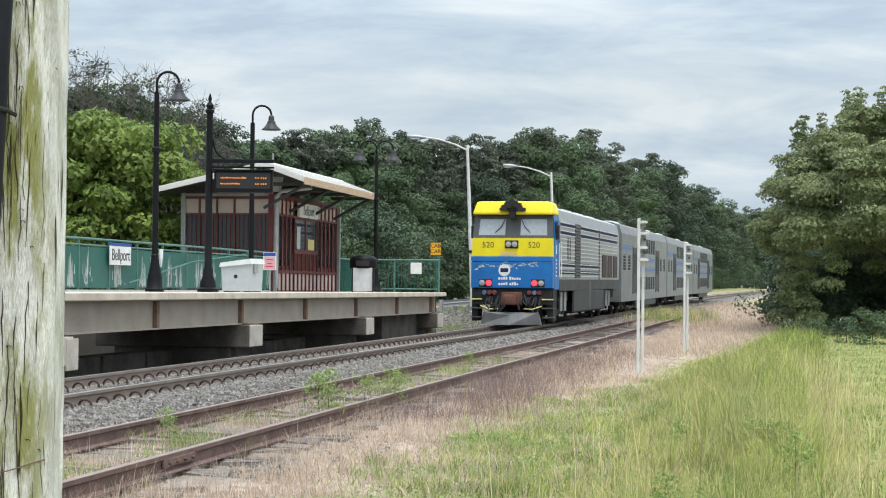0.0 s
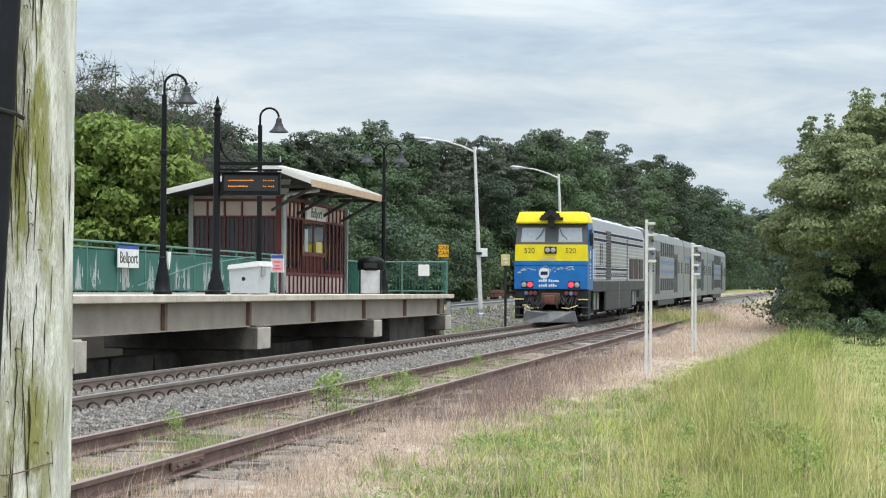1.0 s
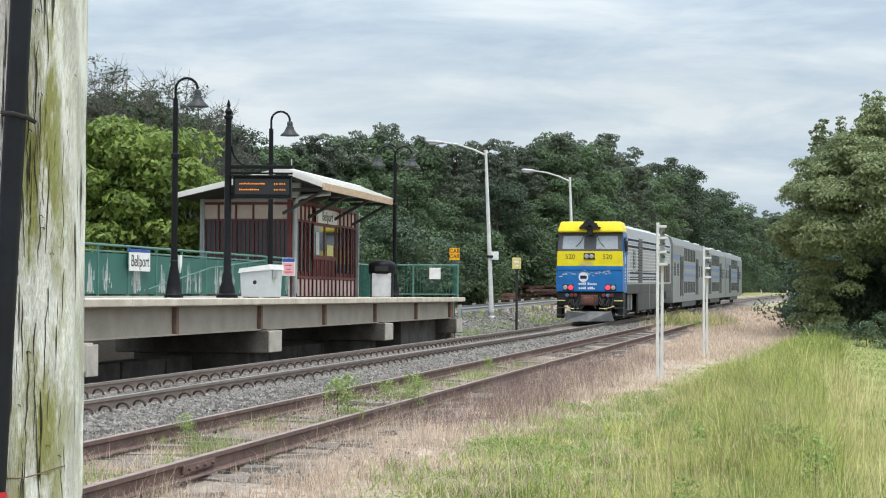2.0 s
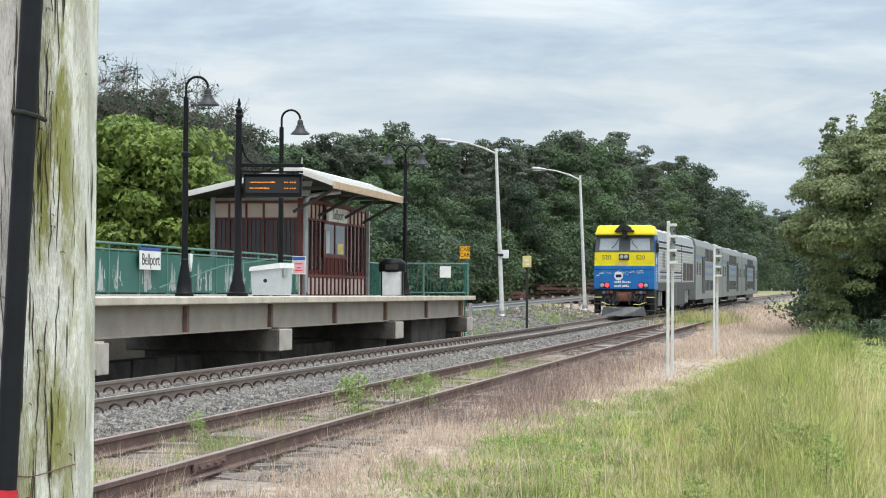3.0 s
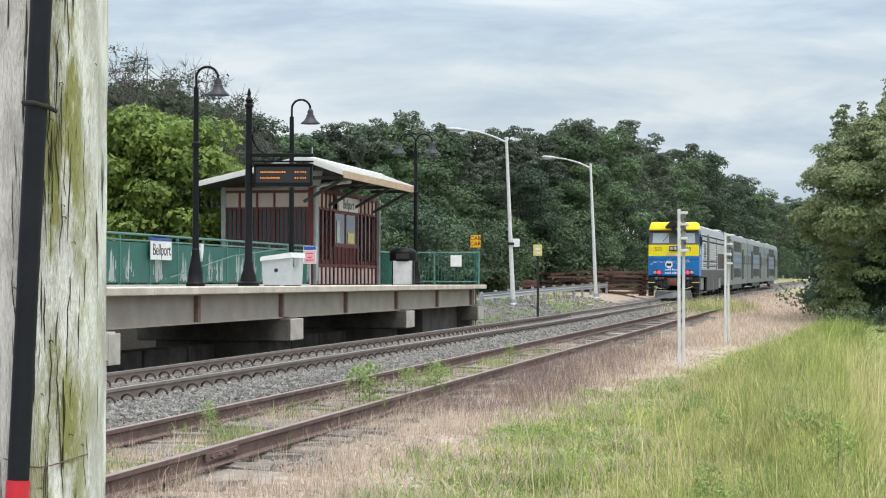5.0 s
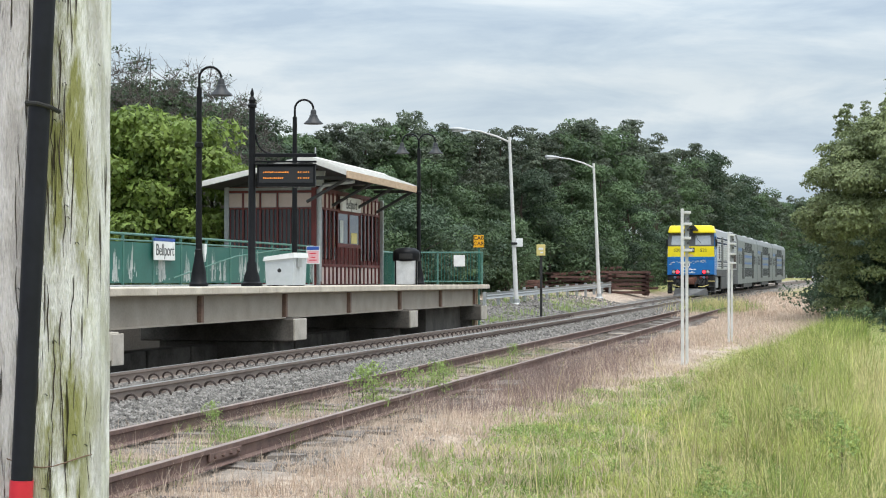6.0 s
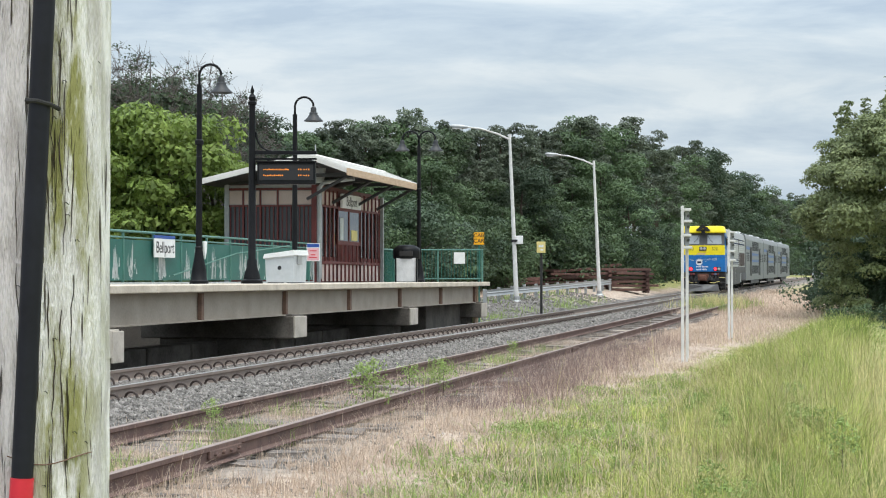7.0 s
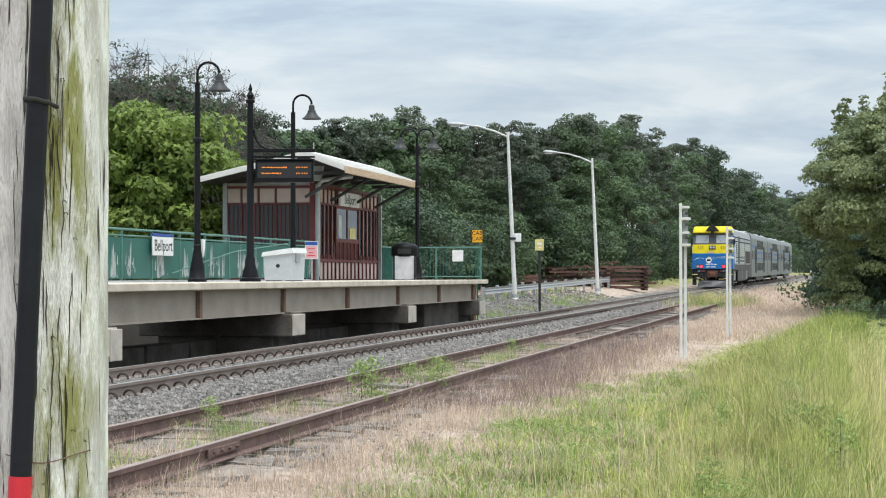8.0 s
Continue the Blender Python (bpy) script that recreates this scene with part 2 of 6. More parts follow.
def ground_material():
    m = bpy.data.materials.new("ground_soil_and_grass")
    m.use_nodes = True
    nt = m.node_tree
    N, L = nt.nodes.new, nt.links.new
    bs = nt.nodes["Principled BSDF"]
    bs.inputs["Roughness"].default_value = 0.95
    bs.inputs["Specular IOR Level"].default_value = 0.1
    co = N("ShaderNodeTexCoord")
    n1, n2, n3 = (N("ShaderNodeTexNoise") for _ in range(3))
    for n, s, d in ((n1, 0.55, 5), (n2, 6.0, 5), (n3, 45.0, 3)):
        n.inputs["Scale"].default_value, n.inputs["Detail"].default_value = s, d
        L(co.outputs["Object"], n.inputs["Vector"])

    def ramp(src, c0, c1, p0=0.35, p1=0.65):
        r = N("ShaderNodeValToRGB")
        r.color_ramp.elements[0].position, r.color_ramp.elements[0].color = p0, (*c0, 1)
        r.color_ramp.elements[1].position, r.color_ramp.elements[1].color = p1, (*c1, 1)
        L(src, r.inputs["Fac"])
        return r.outputs["Color"]
    gravel = ramp(n3.outputs["Fac"], (0.085, 0.078, 0.07), (0.26, 0.24, 0.22))
    dry = ramp(n2.outputs["Fac"], (0.26, 0.20, 0.16), (0.52, 0.425, 0.34))
    green = ramp(n2.outputs["Fac"], (0.17, 0.175, 0.06), (0.35, 0.345, 0.15))

    def mix(fac, a, b):
        x = N("ShaderNodeMix")
        x.data_type = "RGBA"
        L(fac, x.inputs["Factor"])
        L(a, x.inputs["A"])
        L(b, x.inputs["B"])
        return x.outputs["Result"]

    def zone(name, spread=0.9):
        at, ad, mr = N("ShaderNodeAttribute"), N("ShaderNodeMath"), N("ShaderNodeMapRange")
        at.attribute_name = name
        ad.operation = "MULTIPLY_ADD"
        L(n1.outputs["Fac"], ad.inputs[0])
        ad.inputs[1].default_value = spread
        L(at.outputs["Fac"], ad.inputs[2])
        mr.inputs["From Min"].default_value, mr.inputs["From Max"].default_value = 0.35 + spread / 2, 0.65 + spread / 2
        L(ad.outputs[0], mr.inputs["Value"])
        return mr.outputs["Result"]
    col = mix(zone("dry"), gravel, dry)
    col = mix(zone("green"), col, green)
    # dark cinder beneath the platform, with the deck's shade put into the colour
    col = mix(zone("cinder_shade", 0.3), col, ramp(n3.outputs["Fac"], (0.02, 0.018, 0.015), (0.07, 0.06, 0.05)))
    L(col, bs.inputs["Base Color"])
    bp = N("ShaderNodeBump")
    bp.inputs["Strength"].default_value, bp.inputs["Distance"].default_value = 0.6, 0.04
    L(n3.outputs["Fac"], bp.inputs["Height"])
    L(bp.outputs["Normal"], bs.inputs["Normal"])
    return m


M_GROUND = ground_material()

# ---- mesh helpers ----


class Mesh:
    """Collects vertices and faces of one part."""

    def __init__(self):
        self.v, self.f = [], []

    def add(self, verts, faces, m=None):
        n = len(self.v)
        self.v += [tuple(m @ Vector(p)) for p in verts] if m is not None else [tuple(p) for p in verts]
        self.f += [tuple(i + n for i in q) for q in faces]
        return self

    def box(self, x0, x1, y0, y1, z0, z1, bev=0.0, m=None):
        if not bev:
            vs = [(x, y, z) for x in (x0, x1) for y in (y0, y1) for z in (z0, z1)]
            return self.add(vs, [(0, 1, 3, 2), (4, 6, 7, 5), (0, 4, 5, 1), (2, 3, 7, 6), (0, 2, 6, 4), (1, 5, 7, 3)], m)
        bm = bmesh.new()
        bmesh.ops.create_cube(bm, size=1.0)
        for v in bm.verts:
            v.co = ((x0 + x1) / 2 + v.co.x * (x1 - x0), (y0 + y1) / 2 + v.co.y * (y1 - y0), (z0 + z1) / 2 + v.co.z * (z1 - z0))
        bmesh.ops.bevel(bm, geom=list(bm.edges), offset=bev, segments=2, affect="EDGES", profile=0.5)
        bm.verts.index_update()
        self.add([tuple(v.co) for v in bm.verts], [tuple(v.index for v in f.verts) for f in bm.faces], m)
        bm.free()
        return self

    def prism(self, prof, a, b, axis="x", m=None):
        """A closed outline swept from a to b along an axis; prof gives the two other coordinates."""
        n = len(prof)
        put = {"x": lambda t, p: (t, p[0], p[1]), "y": lambda t, p: (p[0], t, p[1]), "z": lambda t, p: (p[0], p[1], t)}[axis]
        vs = [put(a, p) for p in prof] + [put(b, p) for p in prof]
        fs = [(i, (i + 1) % n, n + (i + 1) % n, n + i) for i in range(n)] + [tuple(range(n - 1, -1, -1)), tuple(range(n, 2 * n))]
        return self.add(vs, fs, m)

    def tube(self, pts, rad, n=8, m=None, cap=True):
        pts = [Vector(p) for p in pts]
        rads = rad if isinstance(rad, (list, tuple)) else [rad] * len(pts)
        vs, fs = [], []
        up = Vector((0.0, 0.0, 1.0))
        prev = None
        for i, p in enumerate(pts):
            d = (pts[min(i + 1, len(pts) - 1)] - pts[max(i - 1, 0)]).normalized()
            if prev is None:
                ref = up if abs(d.z) < 0.9 else Vector((1, 0, 0))
                u = d.cross(ref).normalized()
            else:
                u = (prev - d * prev.dot(d)).normalized()
            prev = u
            w = d.cross(u)
            for k in range(n):
                a = 2 * math.pi * k / n
                vs.append(p + (u * math.cos(a) + w * math.sin(a)) * rads[i])
        for i in range(len(pts) - 1):
            for k in range(n):
                j = (k + 1) % n
                fs.append((i * n + k, i * n + j, (i + 1) * n + j, (i + 1) * n + k))
        if cap:
            fs += [tuple(range(n - 1, -1, -1)), tuple(range(len(vs) - n, len(vs)))]
        return self.add(vs, fs, m)

    def lathe(self, prof, n=14, m=None):
        """prof: (radius, height) from bottom to top, turned round z."""
        vs = [(r * math.cos(2 * math.pi * k / n), r * math.sin(2 * math.pi * k / n), z) for r, z in prof for k in range(n)]
        fs = [(i * n + k, i * n + (k + 1) % n, (i + 1) * n + (k + 1) % n, (i + 1) * n + k) for i in range(len(prof) - 1) for k in range(n)]
        fs += [tuple(range(n - 1, -1, -1)), tuple(range(len(vs) - n, len(vs)))]
        return self.add(vs, fs, m)


def mesh_data(name, mb, material, smooth=False):
    me = bpy.data.meshes.new(name)
    me.from_pydata(mb.v, [], mb.f)
    me.materials.append(material)
    bm = bmesh.new()
    bm.from_mesh(me)
    bmesh.ops.recalc_face_normals(bm, faces=bm.faces)
    bm.to_mesh(me)
    bm.free()
    if smooth:
        me.shade_smooth()
        me.set_sharp_from_angle(angle=radians(40))
    return me


def part(name, mb, material, parent=None, label="", smooth=False):
    ob = new(name, mesh_data(name, mb, material, smooth))
    ob.parent = parent
    if label:
        tagged(ob, label)
    return ob


def thing(name, m, label, category, group="", kind=""):
    ob = new(name)
    ob.empty_display_size = 0.2
    ob.matrix_basis = m
    return tagged(ob, label, category, group, kind)


def raw_mesh(name, verts, faces_flat, sizes, material):
    """A large mesh straight from arrays."""
    me = bpy.data.meshes.new(name)
    nv, nf = len(verts), len(sizes)
    me.vertices.add(nv)
    me.vertices.foreach_set("co", np.asarray(verts, np.float32).ravel())
    me.loops.add(len(faces_flat))
    me.loops.foreach_set("vertex_index", np.asarray(faces_flat, np.int32))
    me.polygons.add(nf)
    starts = np.concatenate([[0], np.cumsum(sizes)[:-1]]).astype(np.int32)
    me.polygons.foreach_set("loop_start", starts)
    me.update(calc_edges=True)
    me.validate()
    me.materials.append(material)
    return me


def lettering(name, words, size, m, material, parent, label=""):
    """Raised letters: m puts the text's plane (x right, y up) in its parent's space."""
    cu = bpy.data.curves.new(name, "FONT")
    cu.body, cu.size, cu.align_x, cu.align_y, cu.extrude = words, size, "CENTER", "CENTER", 0.003
    tmp = bpy.data.objects.new(name, cu)
    me = bpy.data.meshes.new_from_object(tmp)
    bpy.data.objects.remove(tmp)
    me.transform(m)
    me.materials.clear()
    me.materials.append(material)
    ob = new(name, me)
    ob.parent = parent
    if label:
        tagged(ob, label)
    return ob


# ---- the line of the railway ----


def line_table():
    """Plan and height of the line's centre: straight past the platform, then bending and climbing."""
    q = np.arange(-4000.0, 4000.0, 0.5)
    u = np.clip(q, -60, 520) / 50.0
    y = 9.3455 - 9.5146 * u - 0.2508 * u * u + 0.0053 * u ** 3 - 0.24 * (q - u * 50.0)
    z = 0.0056 * 12 * np.logaddexp(0, (np.minimum(q, 520) - 70.0) / 12)
    t = np.clip((q - 60.0) / 65.0, 0, 1)
    k = 1 - 0.07 * t * t * (3 - 2 * t)
    return q * k, y * k, 1.33 + k * (z - 1.33), np.arctan(np.gradient(y * k, q * k))


LINE_X, LINE_Y, LINE_Z, LINE_A = line_table()


def line_y(x):
    return np.interp(x, LINE_X, LINE_Y)


def line_angle(x):
    return np.interp(x, LINE_X, LINE_A)


def line_z(x):
    return np.interp(x, LINE_X, LINE_Z) * (np.asarray(x) > 0)


def rail_point(x, off, z):
    a = line_angle(x)
    return (x - math.sin(a) * off, line_y(x) + math.cos(a) * off, z + float(line_z(x)))


PA = -11.258
PLAT = pose(45.0, 0.58305, 0, 0, 0, PA)   # platform frame: x along the track, y away from it


def at(s, off, z=0.0, rz=0.0):
    return PLAT @ pose(s, off, z, 0, 0, rz)


def smooth01(v, a, b):
    t = np.clip((v - a) / (b - a), 0, 1)
    return t * t * (3 - 2 * t)


def offset_of(x, y):
    return (y - line_y(x)) * np.cos(line_angle(x))


def ground_z(x, y):
    off = offset_of(x, y)
    bed = np.interp(off, [-60, -14, -9, -6.4, -5.0, -4.2, -2.6, -2.2, -1.6, 1.6, 2.6, 5, 60],
                    [-0.2, -0.3, -0.36, -0.34, -0.31, -0.29, -0.28, -0.25, -0.17, -0.17, -0.42, -0.45, -0.45])
    # bank added behind the platform, hidden by the fence, to block light under the deck
    blocking_bank = smooth01(off, 5.3, 7.0) * (1 - smooth01(x, 60, 68)) * 1.45
    left = smooth01(off, 2.0, 6.0) * smooth01(x, 62, 100) * (0.55 + 0.2 * smooth01(x, 100, 130))
    far = np.where(np.abs(off) < 400, line_z(np.clip(x, -100, 400)), line_z(400))
    return bed + blocking_bank + left + far * (1 - smooth01(np.abs(off), 60, 400))

# ---- ground ----


def build_ground():
    near = np.arange(-12, 110, 0.8)
    xs = np.concatenate([[-3000, -800, -200, -60, -25], near, np.arange(110, 420, 8), [500, 800, 1600, 3500]])
    ys = np.concatenate([[-3000, -900, -350, -160, -90], np.arange(-60, -26, 3), np.arange(-26, 26, 0.5), np.arange(26, 90, 4), [120, 250, 700, 3000]])
    gx, gy = np.meshgrid(xs, ys, indexing="ij")
    gz = ground_z(gx, gy)
    rng = np.random.default_rng(3)
    gz = gz + rng.normal(0, 0.012, gz.shape) * (np.abs(gx) < 120)
    nx, ny = gx.shape
    i, j = np.meshgrid(np.arange(nx - 1), np.arange(ny - 1), indexing="ij")
    a = (i * ny + j).ravel()
    quads = np.stack([a, a + ny, a + ny + 1, a + 1], 1)
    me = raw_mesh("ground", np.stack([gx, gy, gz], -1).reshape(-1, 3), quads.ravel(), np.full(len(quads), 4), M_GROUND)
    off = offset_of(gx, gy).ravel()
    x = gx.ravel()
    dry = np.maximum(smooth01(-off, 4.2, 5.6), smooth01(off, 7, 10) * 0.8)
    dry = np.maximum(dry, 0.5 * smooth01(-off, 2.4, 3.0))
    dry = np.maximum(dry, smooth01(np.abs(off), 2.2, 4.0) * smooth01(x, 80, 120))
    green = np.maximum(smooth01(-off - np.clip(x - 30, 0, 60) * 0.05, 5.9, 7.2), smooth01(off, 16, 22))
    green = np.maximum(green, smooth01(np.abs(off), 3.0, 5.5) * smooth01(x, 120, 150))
    for name, val in (("dry", dry), ("green", green), ("cinder_shade", smooth01(off, 1.75, 2.3) * (1 - smooth01(x, 62, 68)) * (1 - smooth01(off, 7, 9)))):
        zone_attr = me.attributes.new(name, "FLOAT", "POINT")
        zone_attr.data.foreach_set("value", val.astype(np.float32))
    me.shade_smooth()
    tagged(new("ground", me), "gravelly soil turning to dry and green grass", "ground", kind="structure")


build_ground()

# ---- tracks ----


def rail_profile(h=0.17, w=0.072, foot=0.14):
    r = [(-w / 2, 0), (-w / 2, -0.035), (-0.011, -0.05), (-0.011, -h + 0.025), (-foot / 2, -h + 0.01), (-foot / 2, -h),
         (foot / 2, -h), (foot / 2, -h + 0.01), (0.011, -h + 0.025), (0.011, -0.05), (w / 2, -0.035), (w / 2, 0)]
    return r


def sweep_rail(off, z, x0, x1, prof, step=1.5):
    xs = np.arange(x0, x1 + step, step)
    mb, n = Mesh(), len(prof)
    vs, fs = [], []
    for i, x in enumerate(xs):
        for a, b in prof:
            vs.append(rail_point(float(x), off + a, z + b))
    for i in range(len(xs) - 1):
        for k in range(n):
            j = (k + 1) % n
            fs.append((i * n + k, i * n + j, (i + 1) * n + j, (i + 1) * n + k))
    return mb.add(vs, fs)


TRACK = tagged(new("railway_track"), "main railway track with worn steel rails on concrete ties", "railway track", kind="structure")
SIDING = tagged(new("railway_siding"), "disused rusty siding track on rotten timber ties", "railway track", kind="structure")
SID = -3.45


def build_rails():
    head = [(-0.033, 0.002), (-0.033, -0.004), (0.033, -0.004), (0.033, 0.002)]
    for off in (0.7525, -0.7525):
        r = part("rail", sweep_rail(off, 0, -30, 420, rail_profile()), M_RAIL, TRACK)
        part("rail_head", sweep_rail(off, 0.001, -30, 420, head), M_RAILTOP, r, "shiny worn running surface")
        # the siding ends its own line on one side of the main track
        r = part("rail", sweep_rail(SID + off, -0.08, -30, 95, rail_profile(0.16)), M_RUST, SIDING)
        part("rail_head", sweep_rail(SID + off, -0.079, -30, 95, head), M_RUSTTOP, r, "dull brown rail top")
    # bolted joint bars
    for x, off in ((17.3, SID - 0.7525), (29.0, SID + 0.7525), (41.0, SID - 0.7525)):
        mb = Mesh()
        for side in (-0.03, 0.03):
            mb.box(-0.45, 0.45, side - 0.012, side + 0.012, -0.10, -0.03, 0.006)
            for k in range(4):
                mb.lathe([(0.018, 0), (0.018, 0.025), (0.01, 0.03)], 6, pose(-0.33 + 0.22 * k, side * 1.3, -0.065, 90 if side < 0 else -90))
        o = part("joint_bar", mb, M_RUST, SIDING)
        o.matrix_basis = Matrix.Translation(rail_point(x, off, -0.085)) @ pose(0, 0, 0, 0, 0, math.degrees(line_angle(x)))


build_rails()


def tie_mesh(seed, length, w, h, rough):
    rnd = random.Random(seed)
    bm = bmesh.new()
    bmesh.ops.create_cube(bm, size=1.0)
    bmesh.ops.subdivide_edges(bm, edges=[e for e in bm.edges if abs(e.verts[0].co.y - e.verts[1].co.y) > 0.5], cuts=4)
    for v in bm.verts:
        v.co = Vector((v.co.x * w + rnd.gauss(0, rough), v.co.y * length, v.co.z * h + rnd.gauss(0, rough)))
    mb = Mesh()
    bm.verts.index_update()
    mb.add([tuple(v.co) for v in bm.verts], [tuple(v.index for v in f.verts) for f in bm.faces])
    bm.free()
    return mb


def build_ties():
    rnd = random.Random(5)
    conc = [mesh_data("tie", tie_mesh(k, 2.55, 0.24, 0.18, 0.004), M_TIEC) for k in range(3)]
    wood = [mesh_data("tie", tie_mesh(20 + k, 2.5, 0.21, 0.17, 0.014), M_TIE) for k in range(6)]
    for i in range(150):
        x = 4 + i * 0.62
        o = new("tie", conc[i % 3])
        o.parent = TRACK
        o.matrix_basis = Matrix.Translation(rail_point(x, 0, -0.265)) @ pose(0, 0, 0, 0, 0, math.degrees(line_angle(x)))
    for i in range(140):
        x = 4 + i * 0.56 + rnd.uniform(-0.07, 0.07)
        o = new("tie", wood[i % 6])
        o.parent = SIDING
        o.matrix_basis = Matrix.Translation(rail_point(x, SID + rnd.uniform(-0.12, 0.12), -0.356 + rnd.uniform(-0.03, 0.028))) @ pose(0, 0, 0, rnd.uniform(-1.2, 1.2), rnd.uniform(-3, 3), math.degrees(line_angle(x)) + rnd.uniform(-3, 3))
    # spring clips that hold the main rails
    mb = Mesh()
    arc = [(0.095 * math.cos(a), 0.0, 0.075 * math.sin(a) + 0.005) for a in np.linspace(-0.5, math.pi + 0.5, 9)]
    mb.tube(arc, 0.016, 6)
    clip = mesh_data("rail_clip", mb, M_CLIP, True)
    for i in range(100):
        x = 14 + i * 0.62
        for off in (0.7525, -0.7525):
            o = new("rail_clip", clip)
            o.parent = TRACK
            o.matrix_basis = Matrix.Translation(rail_point(x, off - 0.15, -0.15)) @ pose(0, 0, 0, 0, 0, math.degrees(line_angle(x)) + 72)


build_ties()


def build_ballast():
    rng = np.random.default_rng(11)
    base = np.array([(1, 0, 0), (-1, 0, 0), (0, 1, 0), (0, -1, 0), (0, 0, 1), (0, 0, -1)], float)
    tri = np.array([(0, 2, 4), (2, 1, 4), (1, 3, 4), (3, 0, 4), (2, 0, 5), (1, 2, 5), (3, 1, 5), (0, 3, 5)])
    vs, fs = [], []
    n0 = 0
    # (count, x range, offset range, size)
    for count, xa, xb, oa, ob_, size, lift in ((36000, 12, 45, -2.55, -0.8, 0.029, 0.01), (12000, 12, 45, -0.7, 0.7, 0.03, 0.0), (8000, 20, 60, 0.8, 2.3, 0.036, 0.0),
                                               (9000, 45, 95, -2.55, -0.8, 0.05, 0.01), (6000, 45, 110, 0.8, 6.0, 0.055, 0.01), (5000, 12, 50, -4.9, -2.6, 0.03, -0.012),
                                               (2500, 12, 60, -6.2, -4.9, 0.03, -0.012), (3500, 60, 110, 2.0, 9.0, 0.07, 0.0), (5000, 95, 170, -2.8, 2.8, 0.08, 0.01)):
        u = rng.random(count)
        x = xa * (xb / xa) ** u
        off = rng.uniform(oa, ob_, count)
        a = line_angle(x)
        px, py = x - np.sin(a) * off, line_y(x) + np.cos(a) * off
        pz = ground_z(px, py) + lift
        s = size * rng.uniform(0.6, 1.5, count)
        jit = base[None] * rng.uniform(0.55, 1.25, (count, 6, 1)) + rng.normal(0, 0.22, (count, 6, 3))
        jit[..., 2] *= 0.75
        th = rng.uniform(0, 6.28, count)
        c, sn = np.cos(th)[:, None], np.sin(th)[:, None]
        jx, jy = jit[..., 0] * c - jit[..., 1] * sn, jit[..., 0] * sn + jit[..., 1] * c
        P = np.stack([px[:, None] + jx * s[:, None], py[:, None] + jy * s[:, None], pz[:, None] + jit[..., 2] * s[:, None]], -1)
        vs.append(P.reshape(-1, 3))
        fs.append((tri[None] + (n0 + 6 * np.arange(count))[:, None, None]).reshape(-1))
        n0 += 6 * count
    fl = np.concatenate(fs)
    me = raw_mesh("ballast", np.concatenate(vs), fl, np.full(len(fl) // 3, 3), M_STONE)
    tagged(new("ballast", me), "grey crushed stone ballast between the rails", "ballast", kind="stuff")


build_ballast()

# ---- platform ----
P0, P1 = -34.0, 19.7     # from behind the pole to the open end
EDGE, BACK = 1.70, 5.05
DECK = 1.22


def build_platform():
    p = thing("station_platform", PLAT, "raised concrete station platform on beige steel girders", "platform", kind="structure")
    x, k = P0, 0
    while x < P1 - 0.1:
        x2 = min(x + 2.98, P1)
        part("deck_slab", Mesh().box(x + 0.006, x2 - 0.006, EDGE + 0.36, BACK, DECK - 0.15, DECK - 0.004, 0.012), M_CONC, p)
        part("edge_slab", Mesh().box(x + 0.005, x2 - 0.005, EDGE, EDGE + 0.35, DECK - 0.135, DECK, 0.016), M_EDGE, p, "pale worn edge slab")
        x, k = x2, k + 1
    # girders with rusty stiffeners, front and rear
    for off in (1.92, 4.6):
        mb = Mesh().box(P0, 17.9, off - 0.01, off + 0.01, 0.57, 1.066).box(P0, 17.9, off - 0.1, off + 0.1, 0.545, 0.57).box(P0, 17.9, off - 0.1, off + 0.1, 1.063, 1.083)
        g = part("girder", mb, M_GIRDER, p)
        for i in range(9):
            s = 17.63 - 5.6 * i
            part("stiffener", Mesh().box(s - 0.07, s + 0.07, off - 0.095, off - 0.012, 0.572, 1.062, 0.006), M_GIRDERRUST, g, "rust-streaked stiffener")
    # crossheads on concrete piers
    for s in (-26.9, -15.75, -4.55, 6.95, 17.9):
        s0, s1 = s - 0.48, s + 0.48
        part("pier_cap", Mesh().box(s0, s1, 1.62, 5.0, 0.06, 0.54, 0.03), M_PIER_SHADED, p)
        part("pier", Mesh().box(s - 0.4, s + 0.4, 2.05, 4.6, -0.75, 0.06, 0.02), M_PIER_SHADED, p)
        # added pale plate: the daylit end face, set off by colour from the cap
        part("cap_end", Mesh().box(s0 + 0.01, s1 - 0.01, 1.575, 1.618, 0.08, 0.53, 0.015), M_CONC, p, "paler plate on the pier cap end, daylight put into its colour")
        part("bearing_block", Mesh().box(s - 0.3, s + 0.3, 1.68, 2.1, 0.5, 0.57, 0.01), M_PIER_SHADED, p)
    part("abutment", Mesh().box(12.0, 18.3, 2.3, 4.9, -0.75, 0.52, 0.04), M_PIER_SHADED, p, "stained concrete abutment under the platform end, shade put into its colour")
    # low strip foundations
    for s in np.arange(-30, 8, 2.6):
        part("footing_block", Mesh().box(s, s + 2.5, 3.3, 3.8, -0.75, 0.0, 0.03), M_PIER_SHADED, p)
    part("bumper_plate", Mesh().box(-15.6, -15.1, 1.56, 1.6, 0.0, 0.5, 0.01), M_CONC, p, "pale plate on the platform face")
    part("debris_board", Mesh().box(18.0, 18.08, 1.95, 4.7, 0.57, 1.05, 0.008), M_GIRDERRUST, p)
    for s in (18.35, 18.75):
        part("end_post", Mesh().box(s - 0.05, s + 0.05, 1.95, 2.05, -0.5, 1.08, 0.008), M_FASCIA, p, "timber prop at the platform end")
    return p


PLATFORM = build_platform()


